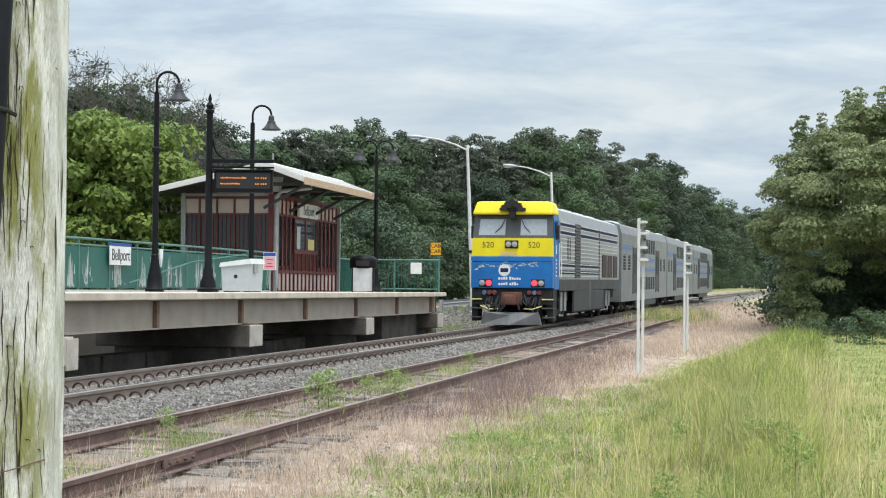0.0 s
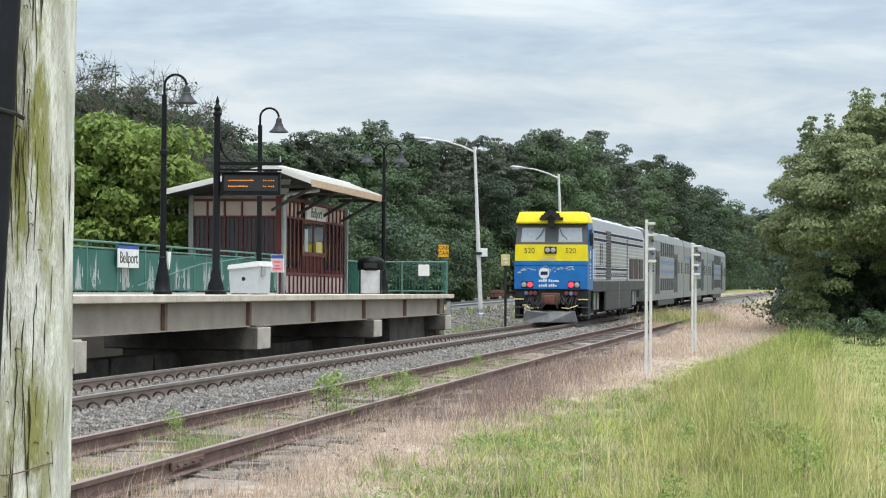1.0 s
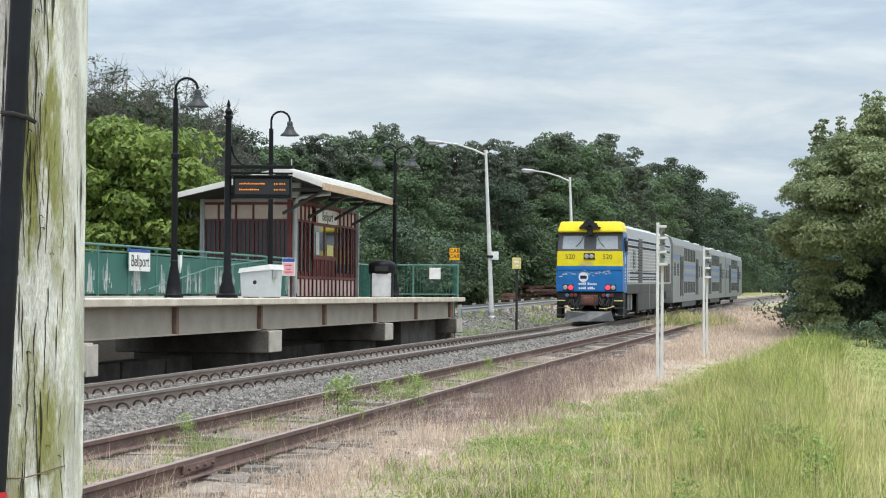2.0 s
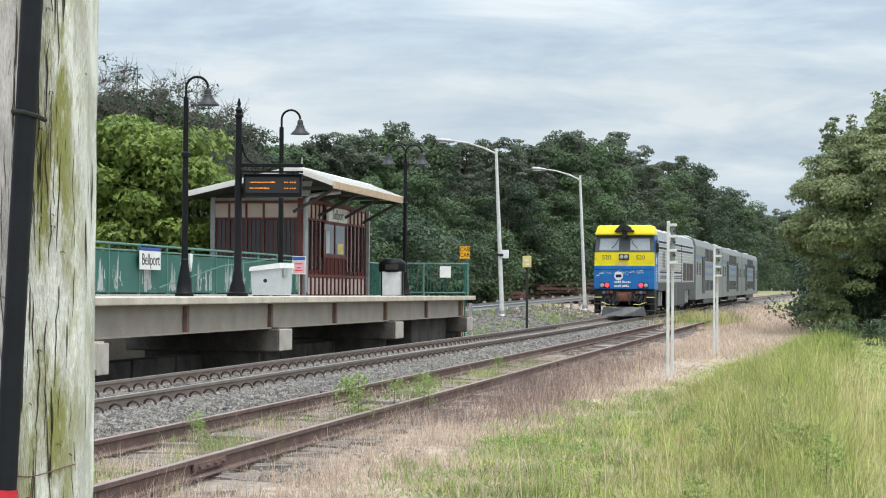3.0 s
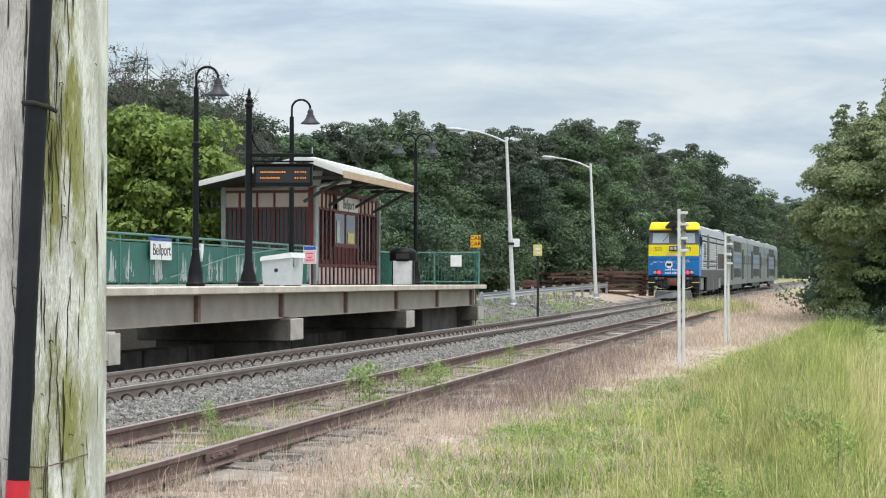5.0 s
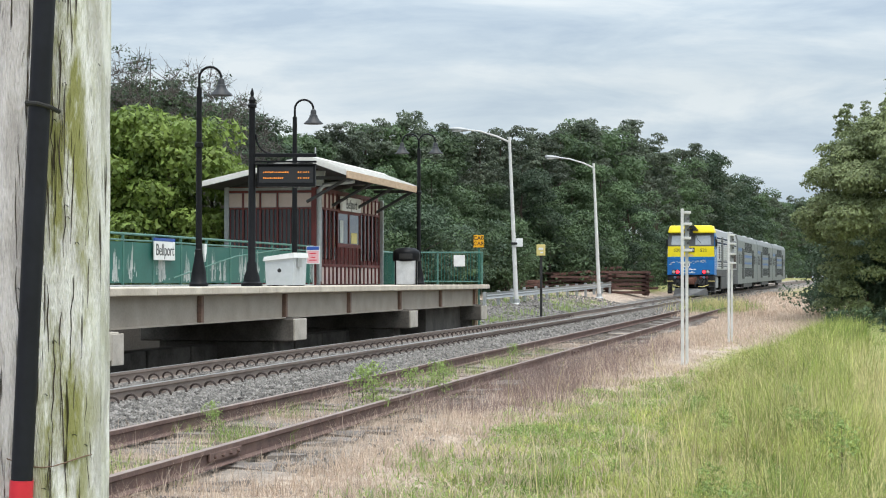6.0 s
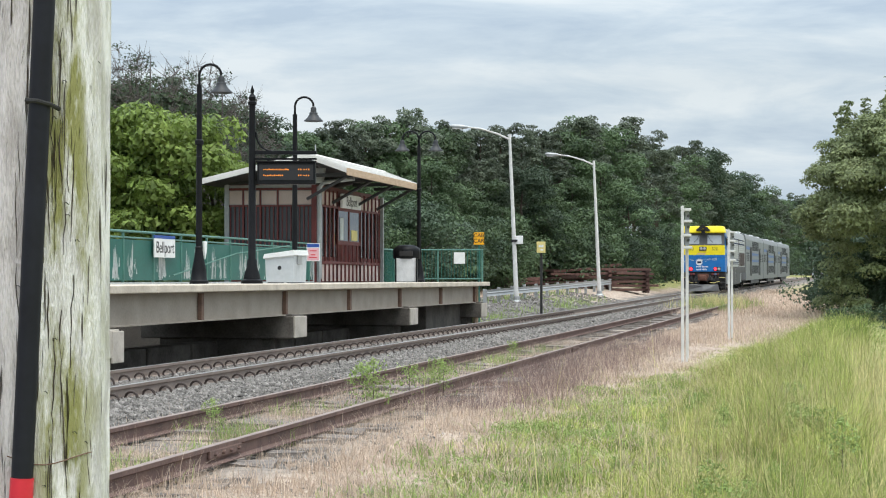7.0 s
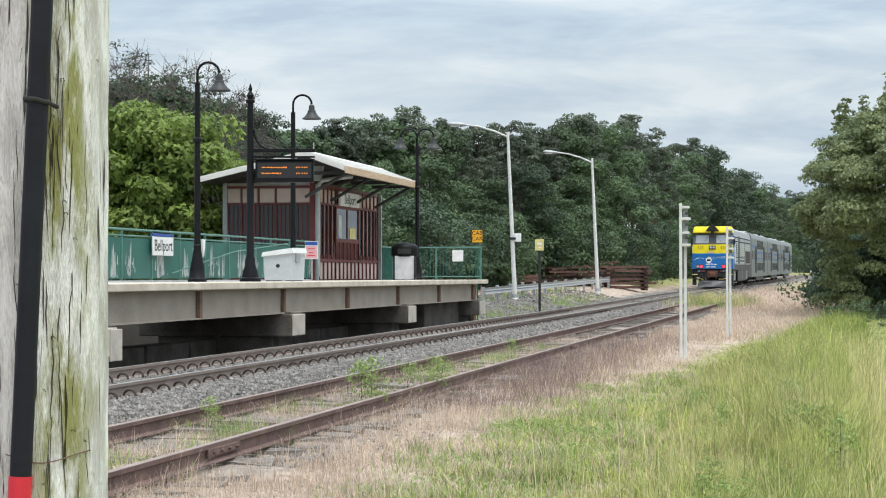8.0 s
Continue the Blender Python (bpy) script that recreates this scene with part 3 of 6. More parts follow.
def build_stair_rail():
    """Ramp railing glimpsed under the deck."""
    r = thing("ramp_railing", at(-9.0, 6.6), "dark metal ramp railing behind the platform", "railing")
    for z in (0.75, 0.4):
        part("rail", Mesh().tube([(-8, 0, z - 0.7), (6, 0, z + 0.15)], 0.025, 6), M_GREYPAINT, r)
    for i in range(40):
        s = -8 + i * 0.35
        z = -0.7 + (s + 8) / 14 * 0.85
        part("baluster", Mesh().box(s - 0.012, s + 0.012, -0.012, 0.012, z - 0.3, z + 0.75), M_BLACK, r)


build_stair_rail()


def build_fence():
    """Green panel fence along the rear of the platform."""
    f = thing("platform_fence", at(0, 4.95, DECK), "green steel panel fence with peeling paint", "fence")
    s = -30.0
    rnd = random.Random(8)
    while s < 8.6:
        e = min(s + 1.83, 8.9)
        part("post", Mesh().box(s - 0.025, s + 0.025, -0.025, 0.025, 0, 1.1, 0.005), M_GREENRAIL, f)
        pn = part("panel", Mesh().box(s + 0.03, e - 0.03, -0.008, 0.008, 0.07, 0.93), M_GREEN, f)
        # paint peeled in upright streaks, thin flakes of bare metal proud of the sheet
        mb = Mesh()
        for c in range(rnd.choice([1, 2, 3, 3]) if -14 < s < 6 else 1):
            mid, width = rnd.uniform(s + 0.25, e - 0.25), rnd.uniform(0.08, 0.3)
            for k in range(int(width * 90)):
                xx = rnd.gauss(mid, width * 0.5)
                if s + 0.06 < xx < e - 0.06:
                    z0 = rnd.choice([0.08, 0.08, 0.1, 0.2, 0.3]) + rnd.random() * 0.1
                    hgt = rnd.random() ** 1.3 * 0.68 * math.exp(-((xx - mid) / width) ** 2)
                    w = rnd.uniform(0.008, 0.032)
                    mb.add([(xx - w, -0.0095, z0), (xx + w, -0.0095, z0), (xx + w * 0.5, -0.0095, z0 + hgt), (xx - w * 0.3, -0.0095, z0 + hgt * 0.9)], [(0, 1, 2, 3)])
        if mb.f:
            tagged(part("peeled_paint", mb, M_PEEL, pn, "bare metal streaks where the paint peeled"), kind="stuff")
        part("base_strip", Mesh().box(s, e, -0.03, 0.03, 0.0, 0.03), M_PEEL, pn)
        s += 1.83
    part("top_rail", Mesh().tube([(-30, 0, 1.1), (8.9, 0, 1.1)], 0.026, 8), M_GREENRAIL, f)
    part("middle_rail", Mesh().tube([(-30, 0, 0.97), (8.9, 0, 0.97)], 0.02, 8), M_GREENRAIL, f)
    # sloping handrail of the ramp in front of the panels
    part("handrail", Mesh().tube([(-3.4, -0.12, 0.18), (1.2, -0.12, 0.72), (6, -0.12, 1.0)], 0.016, 6), M_GREENRAIL, f)


build_fence()


def build_end_railing():
    r = thing("end_railing", at(19.55, 0, DECK), "green picket railing across the platform end", "railing")
    y0, y1 = 1.95, 5.0
    part("top_rail", Mesh().tube([(0, y0, 1.08), (0, y1, 1.08)], 0.026, 8), M_GREENRAIL, r)
    part("bottom_rail", Mesh().tube([(0, y0, 0.1), (0, y1, 0.1)], 0.02, 8), M_GREENRAIL, r)
    for k in range(3):
        y = y0 + (y1 - y0) * k / 2
        part("post", Mesh().box(-0.03, 0.03, y - 0.03, y + 0.03, 0, 1.1, 0.006), M_GREENRAIL, r)
    for k in range(27):
        y = y0 + 0.06 + k * 0.111
        part("baluster", Mesh().box(-0.009, 0.009, y - 0.009, y + 0.009, 0.1, 1.08), M_GREEN, r)
    r2 = thing("side_railing", at(0, 4.97, DECK), "green picket railing along the rear of the platform", "railing")
    part("top_rail", Mesh().tube([(17.45, 0, 1.08), (19.5, 0, 1.08)], 0.026, 8), M_GREENRAIL, r2)
    for k in range(18):
        part("baluster", Mesh().box(17.5 + k * 0.115, 17.518 + k * 0.115, -0.009, 0.009, 0.0, 1.08), M_GREEN, r2)
    n = thing("notice_board", at(19.5, 2.72, DECK + 0.8), "small white notice on the railing", "sign")
    part("board", Mesh().box(-0.02, 0, -0.19, 0.19, -0.19, 0.19, 0.004), M_WHITE, n)
    part("clamp", Mesh().box(0.0, 0.07, -0.03, 0.03, -0.05, 0.05), M_GALV, n)


build_end_railing()

# ---- shelter ----
S0, S1, F0, F1 = 9.2, 17.3, 4.95, 7.65   # wall lines in the platform frame


def build_shelter():
    h = thing("waiting_shelter", at(0, 0, DECK), "small red and pink station shelter with gabled metal roof", "shelter")
    wh = 2.82
    # plinth
    part("floor", Mesh().box(S0 - 0.05, S1 + 0.05, BACK + 0.003, F1 + 0.05, -0.22, -0.003), M_CONC, h)
    # end wall facing along the platform: posts, pink panels above, glazed bays below
    end = part("end_wall", Mesh().box(S0, S0 + 0.1, F0, F1, 0.0, 0.46, 0.006), M_RED, h)
    part("head_beam", Mesh().box(S0, S0 + 0.1, F0, F1, wh - 0.2, wh, 0.006), M_RED, end)
    part("window_rail", Mesh().box(S0, S0 + 0.1, F0, F1, 2.2, 2.24, 0.004), M_RED, end)
    end2 = part("upper_panel", Mesh().box(S0 - 0.012, S0 + 0.0, F0 + 0.12, F1 - 0.05, wh - 0.6, wh - 0.02), M_GREYPAINT, end)
    n = 5
    wdt = (F1 - F0 - 0.12) / n
    for k in range(n):
        y = F0 + 0.1 + k * wdt
        part("pink_panel", Mesh().box(S0 - 0.028, S0 - 0.014, y + 0.04, y + wdt - 0.04, 2.25, 2.63, 0.004), M_PINK, end)
        part("glass_pane", Mesh().box(S0 + 0.03, S0 + 0.045, y + 0.03, y + wdt - 0.03, 0.46, 2.2), M_GLASS, end)
        part("mullion", Mesh().box(S0 - 0.035, S0 + 0.06, y - 0.025, y + 0.025, 0.0, 2.68, 0.005), M_RED, end)
        for j in range(1, 4):
            part("glazing_bar", Mesh().box(S0 + 0.0, S0 + 0.028, y + wdt * j / 4 - 0.014, y + wdt * j / 4 + 0.014, 0.46, 2.2), M_RED, end)
    part("transom", Mesh().box(S0 - 0.045, S0 + 0.05, F0 + 0.1, F1, 2.18, 2.23, 0.004).box(S0 - 0.045, S0 + 0.05, F0 + 0.1, F1, 2.65, 2.72, 0.004), M_RED, end)
    for y in (F0, F1 - 0.1):
        part("corner_post", Mesh().box(S0 - 0.06, S0 + 0.08, y - 0.02, y + 0.12, 0, wh, 0.008), M_GREYPAINT if y > 6 else M_RED, h)
    # front wall facing the track: battens over panels, door with sign
    fr = part("front_wall", Mesh().box(S0 + 0.1, S1, F0 + 0.06, F0 + 0.12, 0.0, wh), M_RED, h)
    bays = [(9.35, 11.7), (11.7, 14.6), (14.6, 17.2)]
    for a, b in bays:
        door = a == 11.7
        if door:
            part("window_pane", Mesh().box(a + 0.12, b - 0.12, F0 + 0.02, F0 + 0.052, 1.25, 2.15), M_GLASS, fr)
            part("window_frame", Mesh().box(a, a + 0.12, F0, F0 + 0.058, 1.15, 2.25, 0.004).box(b - 0.12, b, F0, F0 + 0.058, 1.15, 2.25, 0.004).box(a, b, F0 - 0.01, F0 + 0.058, 1.13, 1.25, 0.004).box(a, b, F0, F0 + 0.058, 2.15, 2.25, 0.004).box((a + b) / 2 - 0.05, (a + b) / 2 + 0.05, F0, F0 + 0.057, 1.25, 2.15), M_RED, fr)
            part("poster", Mesh().box(a + 0.35, a + 0.75, F0 + 0.006, F0 + 0.016, 1.27, 1.95), M_PEEL, fr, "pale paper notice behind the glass")
            part("poster", Mesh().box(a + 1.75, a + 2.5, F0 + 0.006, F0 + 0.016, 1.27, 1.6), M_SIGNTAN, fr, "orange and yellow notice behind the glass")
        else:
            part("glass_pane", Mesh().box(a + 0.1, b - 0.1, F0 + 0.035, F0 + 0.055, 0.75, 2.2), M_GLASS, fr)
        part("pink_panel", Mesh().box(a + 0.06, b - 0.06, F0 + 0.03, F0 + 0.057, 0.03, 0.52, 0.004), M_PINK, fr)
        if not door:
            part("pink_panel", Mesh().box(a + 0.06, b - 0.06, F0 + 0.03, F0 + 0.057, 2.27, 2.66, 0.004), M_PINK, fr)
        m = 6 if door else 5
        for k in range(m + 1):
            x = a + (b - a) * k / m
            top = 1.13 if door and 0 < k < m else 2.72
            part("batten", Mesh().box(x - 0.035, x + 0.035, F0 - 0.012, F0 + 0.028, 0.02, top, 0.005), M_RED, fr)
    part("rail_board", Mesh().box(9.3, 17.2, F0 - 0.02, F0 + 0.03, 0.54, 0.62, 0.004).box(9.3, 17.2, F0 - 0.02, F0 + 0.03, 2.2, 2.26, 0.004), M_RED, fr)
    part("back_wall", Mesh().box(S0 + 0.1, S1, F1 - 0.1, F1, 0.0, wh), M_RED, h)
    part("far_wall", Mesh().box(S1 - 0.1, S1 + 0.0, F0 + 0.121, F1 - 0.101, 0.0, wh), M_RED, h)
    for x in (9.25, 17.25):
        part("canopy_post", Mesh().box(x - 0.05, x + 0.05, F0 - 0.12, F0 - 0.02, 0, 2.75, 0.008), M_GREYPAINT, h)
    # roof: low gable with standing seams, deep eave towards the track
    ry, rz = 4.75, 3.58
    fe, fz, be, bz = 3.62, 3.17, 7.95, 2.86
    a, b = 7.5, 17.05
    th = 0.06
    roof = part("roof", Mesh().prism([(fe, fz), (ry, rz), (be, bz), (be, bz - th), (ry, rz - th), (fe, fz - th)], a, b), M_ROOF, h)
    for k in range(26):
        x = a + 0.03 + (b - a - 0.06) * k / 25
        part("seam", Mesh().prism([(fe, fz + 0.0), (ry, rz + 0.0), (be, bz + 0.0), (be, bz + 0.03), (ry, rz + 0.03), (fe, fz + 0.03)], x - 0.02, x + 0.02), M_ROOF, roof)
    part("ridge_cap", Mesh().prism([(ry - 0.2, rz - 0.07), (ry, rz + 0.05), (ry + 0.2, rz - 0.04)], a, b), M_ROOF, roof)
    part("fascia", Mesh().box(a - 0.02, b + 0.02, fe - 0.06, fe - 0.003, fz - 0.2, fz + 0.0, 0.008), M_FASCIA, roof, "peeling tan fascia board")
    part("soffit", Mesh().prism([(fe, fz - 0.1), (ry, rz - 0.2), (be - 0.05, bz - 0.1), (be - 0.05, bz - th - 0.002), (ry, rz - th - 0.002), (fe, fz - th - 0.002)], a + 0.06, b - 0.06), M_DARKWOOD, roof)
    part("gable_board", Mesh().prism([(fe, fz), (ry, rz), (be, bz), (be, bz - 0.13), (ry, rz - 0.13), (fe, fz - 0.13)], a - 0.03, a - 0.002), M_ROOF, roof)
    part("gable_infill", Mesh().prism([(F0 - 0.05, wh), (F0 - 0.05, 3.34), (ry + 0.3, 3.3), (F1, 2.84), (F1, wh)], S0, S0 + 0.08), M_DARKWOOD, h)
    for k in range(4):
        x = 8.3 + k * 2.85
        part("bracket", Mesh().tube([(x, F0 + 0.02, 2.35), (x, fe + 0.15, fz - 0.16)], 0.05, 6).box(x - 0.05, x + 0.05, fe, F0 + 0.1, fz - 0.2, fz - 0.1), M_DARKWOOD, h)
    # downpipe with an elbow
    part("downpipe", Mesh().tube([(S0 - 0.32, fe + 0.12, fz - 0.22), (S0 - 0.32, F0 - 0.35, fz - 0.32), (S0 - 0.32, F0 - 0.22, fz - 0.42), (S0 - 0.32, F0 - 0.2, 2.45), (S0 - 0.32, F0 - 0.2, 0.1)], 0.06, 8), M_PIPE, h, "pale grey downpipe", True)
    part("rain_hopper", Mesh().prism([(-0.16, 0.0), (0.16, 0.0), (0.09, -0.42), (-0.09, -0.42)], -0.08, 0.08, "x", pose(S0 - 0.32, F0 - 0.2, 3.25)), M_PIPE, h)
    # name board
    nb = part("name_board", Mesh().box(11.95, 14.3, F0 - 0.09, F0 - 0.016, 2.24, 2.66, 0.004), M_WHITE, h, "white board with the station name")
    lettering("name_letters", "Bellport", 0.42, Matrix.Translation((13.1, F0 - 0.092, 2.44)) @ pose(0, 0, 0, 90, 0, 0), M_INK, nb)
    part("vent_pipe", Mesh().tube([(8.4, ry, rz), (8.4, ry, rz + 0.32)], 0.018, 6), M_GALV, roof)


build_shelter()

# ---- lamps on the platform ----


def lamp_post(name, m, arms, label, group):
    h = 4.27 if len(arms) == 1 else 4.5
    l = thing(name, m, label, "lamp post", group)
    part("base", Mesh().lathe([(0.20, 0), (0.20, 0.06), (0.17, 0.09), (0.15, 0.3), (0.10, 0.55), (0.075, 0.72), (0.085, 0.76), (0.06, 0.8)], 16), M_BLACK, l, smooth=True)
    part("pole", Mesh().lathe([(0.068, 0.78), (0.06, 2.9), (0.092, 2.92), (0.092, 3.0), (0.058, 3.03), (0.055, h - 0.1)], 12), M_BLACK, l, smooth=True)
    for sgn in arms:
        r = 0.23 if len(arms) == 1 else 0.27
        pts = [(0.0, 0, h - 0.3)] + [(sgn * (r - r * math.cos(a)), 0, h + 0.1 + r * math.sin(a)) for a in np.linspace(0, math.pi, 11)]
        arm = part("arm", Mesh().tube(pts, 0.027, 8), M_BLACK, l, smooth=True)
        sh = Mesh().lathe([(0.045, 0.12), (0.07, 0.08), (0.075, -0.01), (0.10, -0.03), (0.105, -0.07), (0.155, -0.15), (0.235, -0.22), (0.24, -0.24), (0.14, -0.23)][::-1], 16)
        o = part("shade", sh, M_SHADE, l, "bell-shaped shade", True)
        o.matrix_basis = pose(sgn * 2 * r, 0, h - 0.03)
    part("bracket_ball", Mesh().lathe([(0.02, 2.6), (0.07, 2.66), (0.02, 2.72)], 10), M_BLACK, l, smooth=True)
    return l


# single arms reach back across the platform, the twin head stands square to the view
LA = lamp_post("lamp_post", at(-5.6, 3.5, DECK, -90 - PA - 0), (1,), "tall black gooseneck platform lamp post", "platform lamps")
copy_thing(LA, at(1.8, 3.5, DECK, -90 - PA))
lamp_post("lamp_post", at(16.6, 3.5, DECK, -90 - PA), (1, -1), "black twin-arm platform lamp post", "platform lamps")


def build_display():
    d = thing("departure_display", at(-3.45, 3.0, DECK, -90 - PA), "black post carrying a hanging LED departure display", "display")
    part("post", Mesh().lathe([(0.24, 0), (0.24, 0.07), (0.19, 0.1), (0.17, 0.22), (0.12, 0.35), (0.11, 0.5), (0.085, 0.55), (0.075, 3.0), (0.07, 3.92), (0.1, 3.94), (0.1, 3.99), (0.06, 4.02), (0.085, 4.1), (0.03, 4.18), (0.045, 4.24), (0.008, 4.36)], 16), M_BLACK, d, smooth=True)
    part("arm", Mesh().box(0.05, 1.42, -0.04, 0.04, 2.84, 2.92, 0.01).box(0.05, 1.42, -0.03, 0.03, 2.72, 2.76), M_BLACK, d)
    sc = [(0.08 + 0.34 * (1 - math.cos(a)), 0, 3.34 - 0.42 * math.sin(a)) for a in np.linspace(0, math.pi / 2, 8)]
    part("scroll_brace", Mesh().tube(sc, 0.025, 6), M_BLACK, d, smooth=True)
    box = part("display_case", Mesh().box(0.12, 1.40, -0.13, 0.13, 2.18, 2.66, 0.02), M_BLACK, d)
    for x in (0.35, 1.2):
        part("hanger", Mesh().tube([(x, 0, 2.64), (x, 0, 2.75)], 0.02, 6), M_BLACK, d)
    part("hood", Mesh().box(0.10, 1.42, -0.17, 0.14, 2.66, 2.69, 0.006), M_BLACK, box)
    part("screen", Mesh().box(0.17, 1.35, -0.137, -0.132, 2.27, 2.61), M_INK, box, "dark screen with amber lines")
    rnd = random.Random(4)
    for z, l in ((2.50, 0.56), (2.37, 0.42)):
        mb = Mesh()
        x = 0.26
        while x < 0.26 + l:
            w = rnd.uniform(0.02, 0.035)
            mb.box(x, x + w, -0.141, -0.138, z - 0.012, z + rnd.choice([0.008, 0.014, 0.02]))
            x += w + 0.013
        for x in (1.02, 1.07, 1.14, 1.19, 1.24):
            mb.box(x, x + 0.025, -0.141, -0.138, z - 0.012, z + 0.016)
        tagged(part("text_line", mb, M_LED, box, "glowing amber characters"), kind="stuff")


build_display()


def build_platform_things():
    b = thing("grit_bin", at(-0.2, 3.15, DECK, -4), "pale grey plastic storage bin with a sloping lid", "bin")
    part("body", Mesh().prism([(-0.33, 0.02), (0.33, 0.02), (0.36, 0.62), (-0.36, 0.72)], -0.45, 0.45, "x"), mat("bin_grey_plastic", (0.52, 0.54, 0.55), (0.43, 0.45, 0.46), rough=0.5), b)
    part("lid", Mesh().prism([(-0.39, 0.66), (-0.37, 0.78), (0.37, 0.68), (0.40, 0.58)], -0.49, 0.49, "x"), M_WHITE, b)
    part("latch", Mesh().box(-0.25, 0.0, -0.40, -0.36, 0.44, 0.66, 0.008), M_GALV, b)
    part("emblem", Mesh().lathe([(0.05, 0), (0.05, 0.004)], 10, pose(-0.452, 0, 0.36, 0, -90, 0)), M_INK, b)
    for y in (-0.26, 0.26):
        part("foot", Mesh().box(-0.42, 0.42, y - 0.05, y + 0.05, 0.0, 0.025), M_UNDER, b)
    s = thing("notice_sign", at(3.0, 3.35, DECK, 0), "red and white notice sign on a thin post", "sign")
    part("post", Mesh().tube([(0.02, 0, 0), (0.02, 0, 0.95)], 0.02, 6), M_GALV, s)
    part("board", Mesh().box(-0.02, 0.0, -0.17, 0.17, 0.55, 1.0, 0.004), M_WHITE, s)
    part("header", Mesh().box(-0.024, -0.0205, -0.16, 0.16, 0.9, 0.99), M_BLUESIGN, s)
    part("notice_panel", Mesh().box(-0.0235, -0.0205, -0.15, 0.15, 0.57, 0.88), mat("faded_pink_notice", (0.72, 0.42, 0.43), (0.62, 0.33, 0.35), bump=0), s, "faded pink printed panel")
    for z, w in ((0.80, 0.09), (0.70, 0.06), (0.63, 0.1)):
        part("text_bar", Mesh().box(-0.026, -0.024, -w, w, z, z + 0.025), M_REDTAPE, s)
    # station name sign on the fence
    n = thing("station_name_sign", at(-3.9, 4.86, DECK + 0.83), "white station name sign with blue header on the fence", "sign")
    part("board", Mesh().box(-0.66, 0.66, -0.015, 0.015, -0.26, 0.15, 0.006), M_WHITE, n)
    part("header", Mesh().box(-0.66, 0.66, -0.018, 0.017, 0.153, 0.22, 0.004), M_BLUESIGN, n)
    lettering("letters", "Bellport", 0.36, pose(0, -0.017, -0.05, 90, 0, 0), M_INK, n)
    # litter bin with a black hood
    t = thing("litter_bin", at(13.9, 3.32, DECK, 10), "black-hooded litter bin with white bag lining", "litter bin")
    part("frame", Mesh().box(-0.38, 0.38, -0.34, -0.30, 0, 0.74).box(-0.38, 0.38, 0.30, 0.34, 0, 0.74), M_BLACK, t)
    part("liner", Mesh().prism([(-0.31, 0.02), (0.31, 0.02), (0.35, 0.74), (-0.35, 0.74)], -0.295, 0.295, "y"), mat("white_bin_bag", (0.72, 0.73, 0.74), (0.5, 0.51, 0.52), rough=0.5, scale=5, fine=30, bump=0.6), t)
    part("hood", Mesh().lathe([(0.40, 0.72), (0.42, 0.76), (0.42, 0.98), (0.40, 1.04), (0.30, 1.12), (0.1, 1.15)], 20), M_BLACK, t, "rounded black lid", True)
    part("flap", Mesh().box(-0.435, -0.36, -0.2, 0.2, 0.8, 0.96, 0.003), M_UNDER, t)
    w = thing("wall_marker", at(-1.05, 4.88, DECK + 0.78), "small white hanging marker on the fence", "marker")
    part("plate", Mesh().prism([(-0.09, 0.12), (-0.11, 0.2), (0.11, 0.2), (0.09, 0.0), (0.0, -0.22), (-0.09, 0.0)], -0.02, 0.02, "y"), M_WHITE, w)


build_platform_things()

# ---- train ----
# each vehicle's space: x runs back from the visible end, y to its side, z up from the rails


def section(w, z0, zs, z1, steps=6):
    """Outline of a car body with a rounded roof."""
    pts = [(-w, z0), (-w, zs)]
    for k in range(1, steps):
        a = math.pi * k / steps
        pts.append((-w * math.copysign(abs(math.cos(a)) ** 0.55, math.cos(a)), zs + (z1 - zs) * math.sin(a) ** 0.55))
    return pts + [(w, zs), (w, z0)]


WHEELS = []


def wheelset(x, parent, r=0.5):
    mb = Mesh()
    for s in (-1, 1):
        rim = [(0.12, 0.0), (r * 0.8, 0.02), (r * 0.86, -0.02), (r, -0.04), (r + 0.03, 0.07), (r - 0.05, 0.09), (0.12, 0.06)]
        mb.lathe(rim, 20, pose(0, s * 0.76, 0, 90 * s, 0, 0))
    mb.tube([(0, -0.85, 0), (0, 0.85, 0)], 0.08, 8)
    for k in range(4):
        a = math.pi / 2 * k
        mb.box(-0.03, 0.03, 0.79, 0.80, 0.12, r * 0.75, 0, pose(0, 0, 0, 0, math.degrees(a), 0))
    o = part("wheelset", mb, M_UNDER, parent)
    o.matrix_basis = pose(x, 0, r)
    return o


def truck(x, parent, axles=(-1.35, 1.35)):
    a, b = axles[0], axles[-1]
    for s in (-1, 1):
        y = s * 1.02
        mb = Mesh().prism([(x + a - 0.5, 0.5), (x + a - 0.4, 0.72), (x + a + 0.6, 0.78), (x + (a + b) / 2 - 0.5, 0.55), (x + (a + b) / 2 + 0.5, 0.55), (x + b - 0.6, 0.78), (x + b + 0.4, 0.72), (x + b + 0.5, 0.5), (x + b, 0.38), (x + (a + b) / 2, 0.33), (x + a, 0.38)], y - 0.08, y + 0.08, "y")
        for ax in axles:
            mb.box(x + ax - 0.17, x + ax + 0.17, y - 0.14, y + 0.14, 0.35, 0.7, 0.03)
        mb.tube([(x - 0.25, y, 0.5), (x - 0.25, y, 0.95)], 0.11, 8).tube([(x + 0.25, y, 0.5), (x + 0.25, y, 0.95)], 0.11, 8)
        mb.tube([(x - 0.5, y + s * 0.12, 0.9), (x + 0.5, y + s * 0.12, 0.55)], 0.04, 6)
        part("truck_frame", mb, M_UNDER, parent)
    for ax in axles:
        wheelset(x + ax, parent)


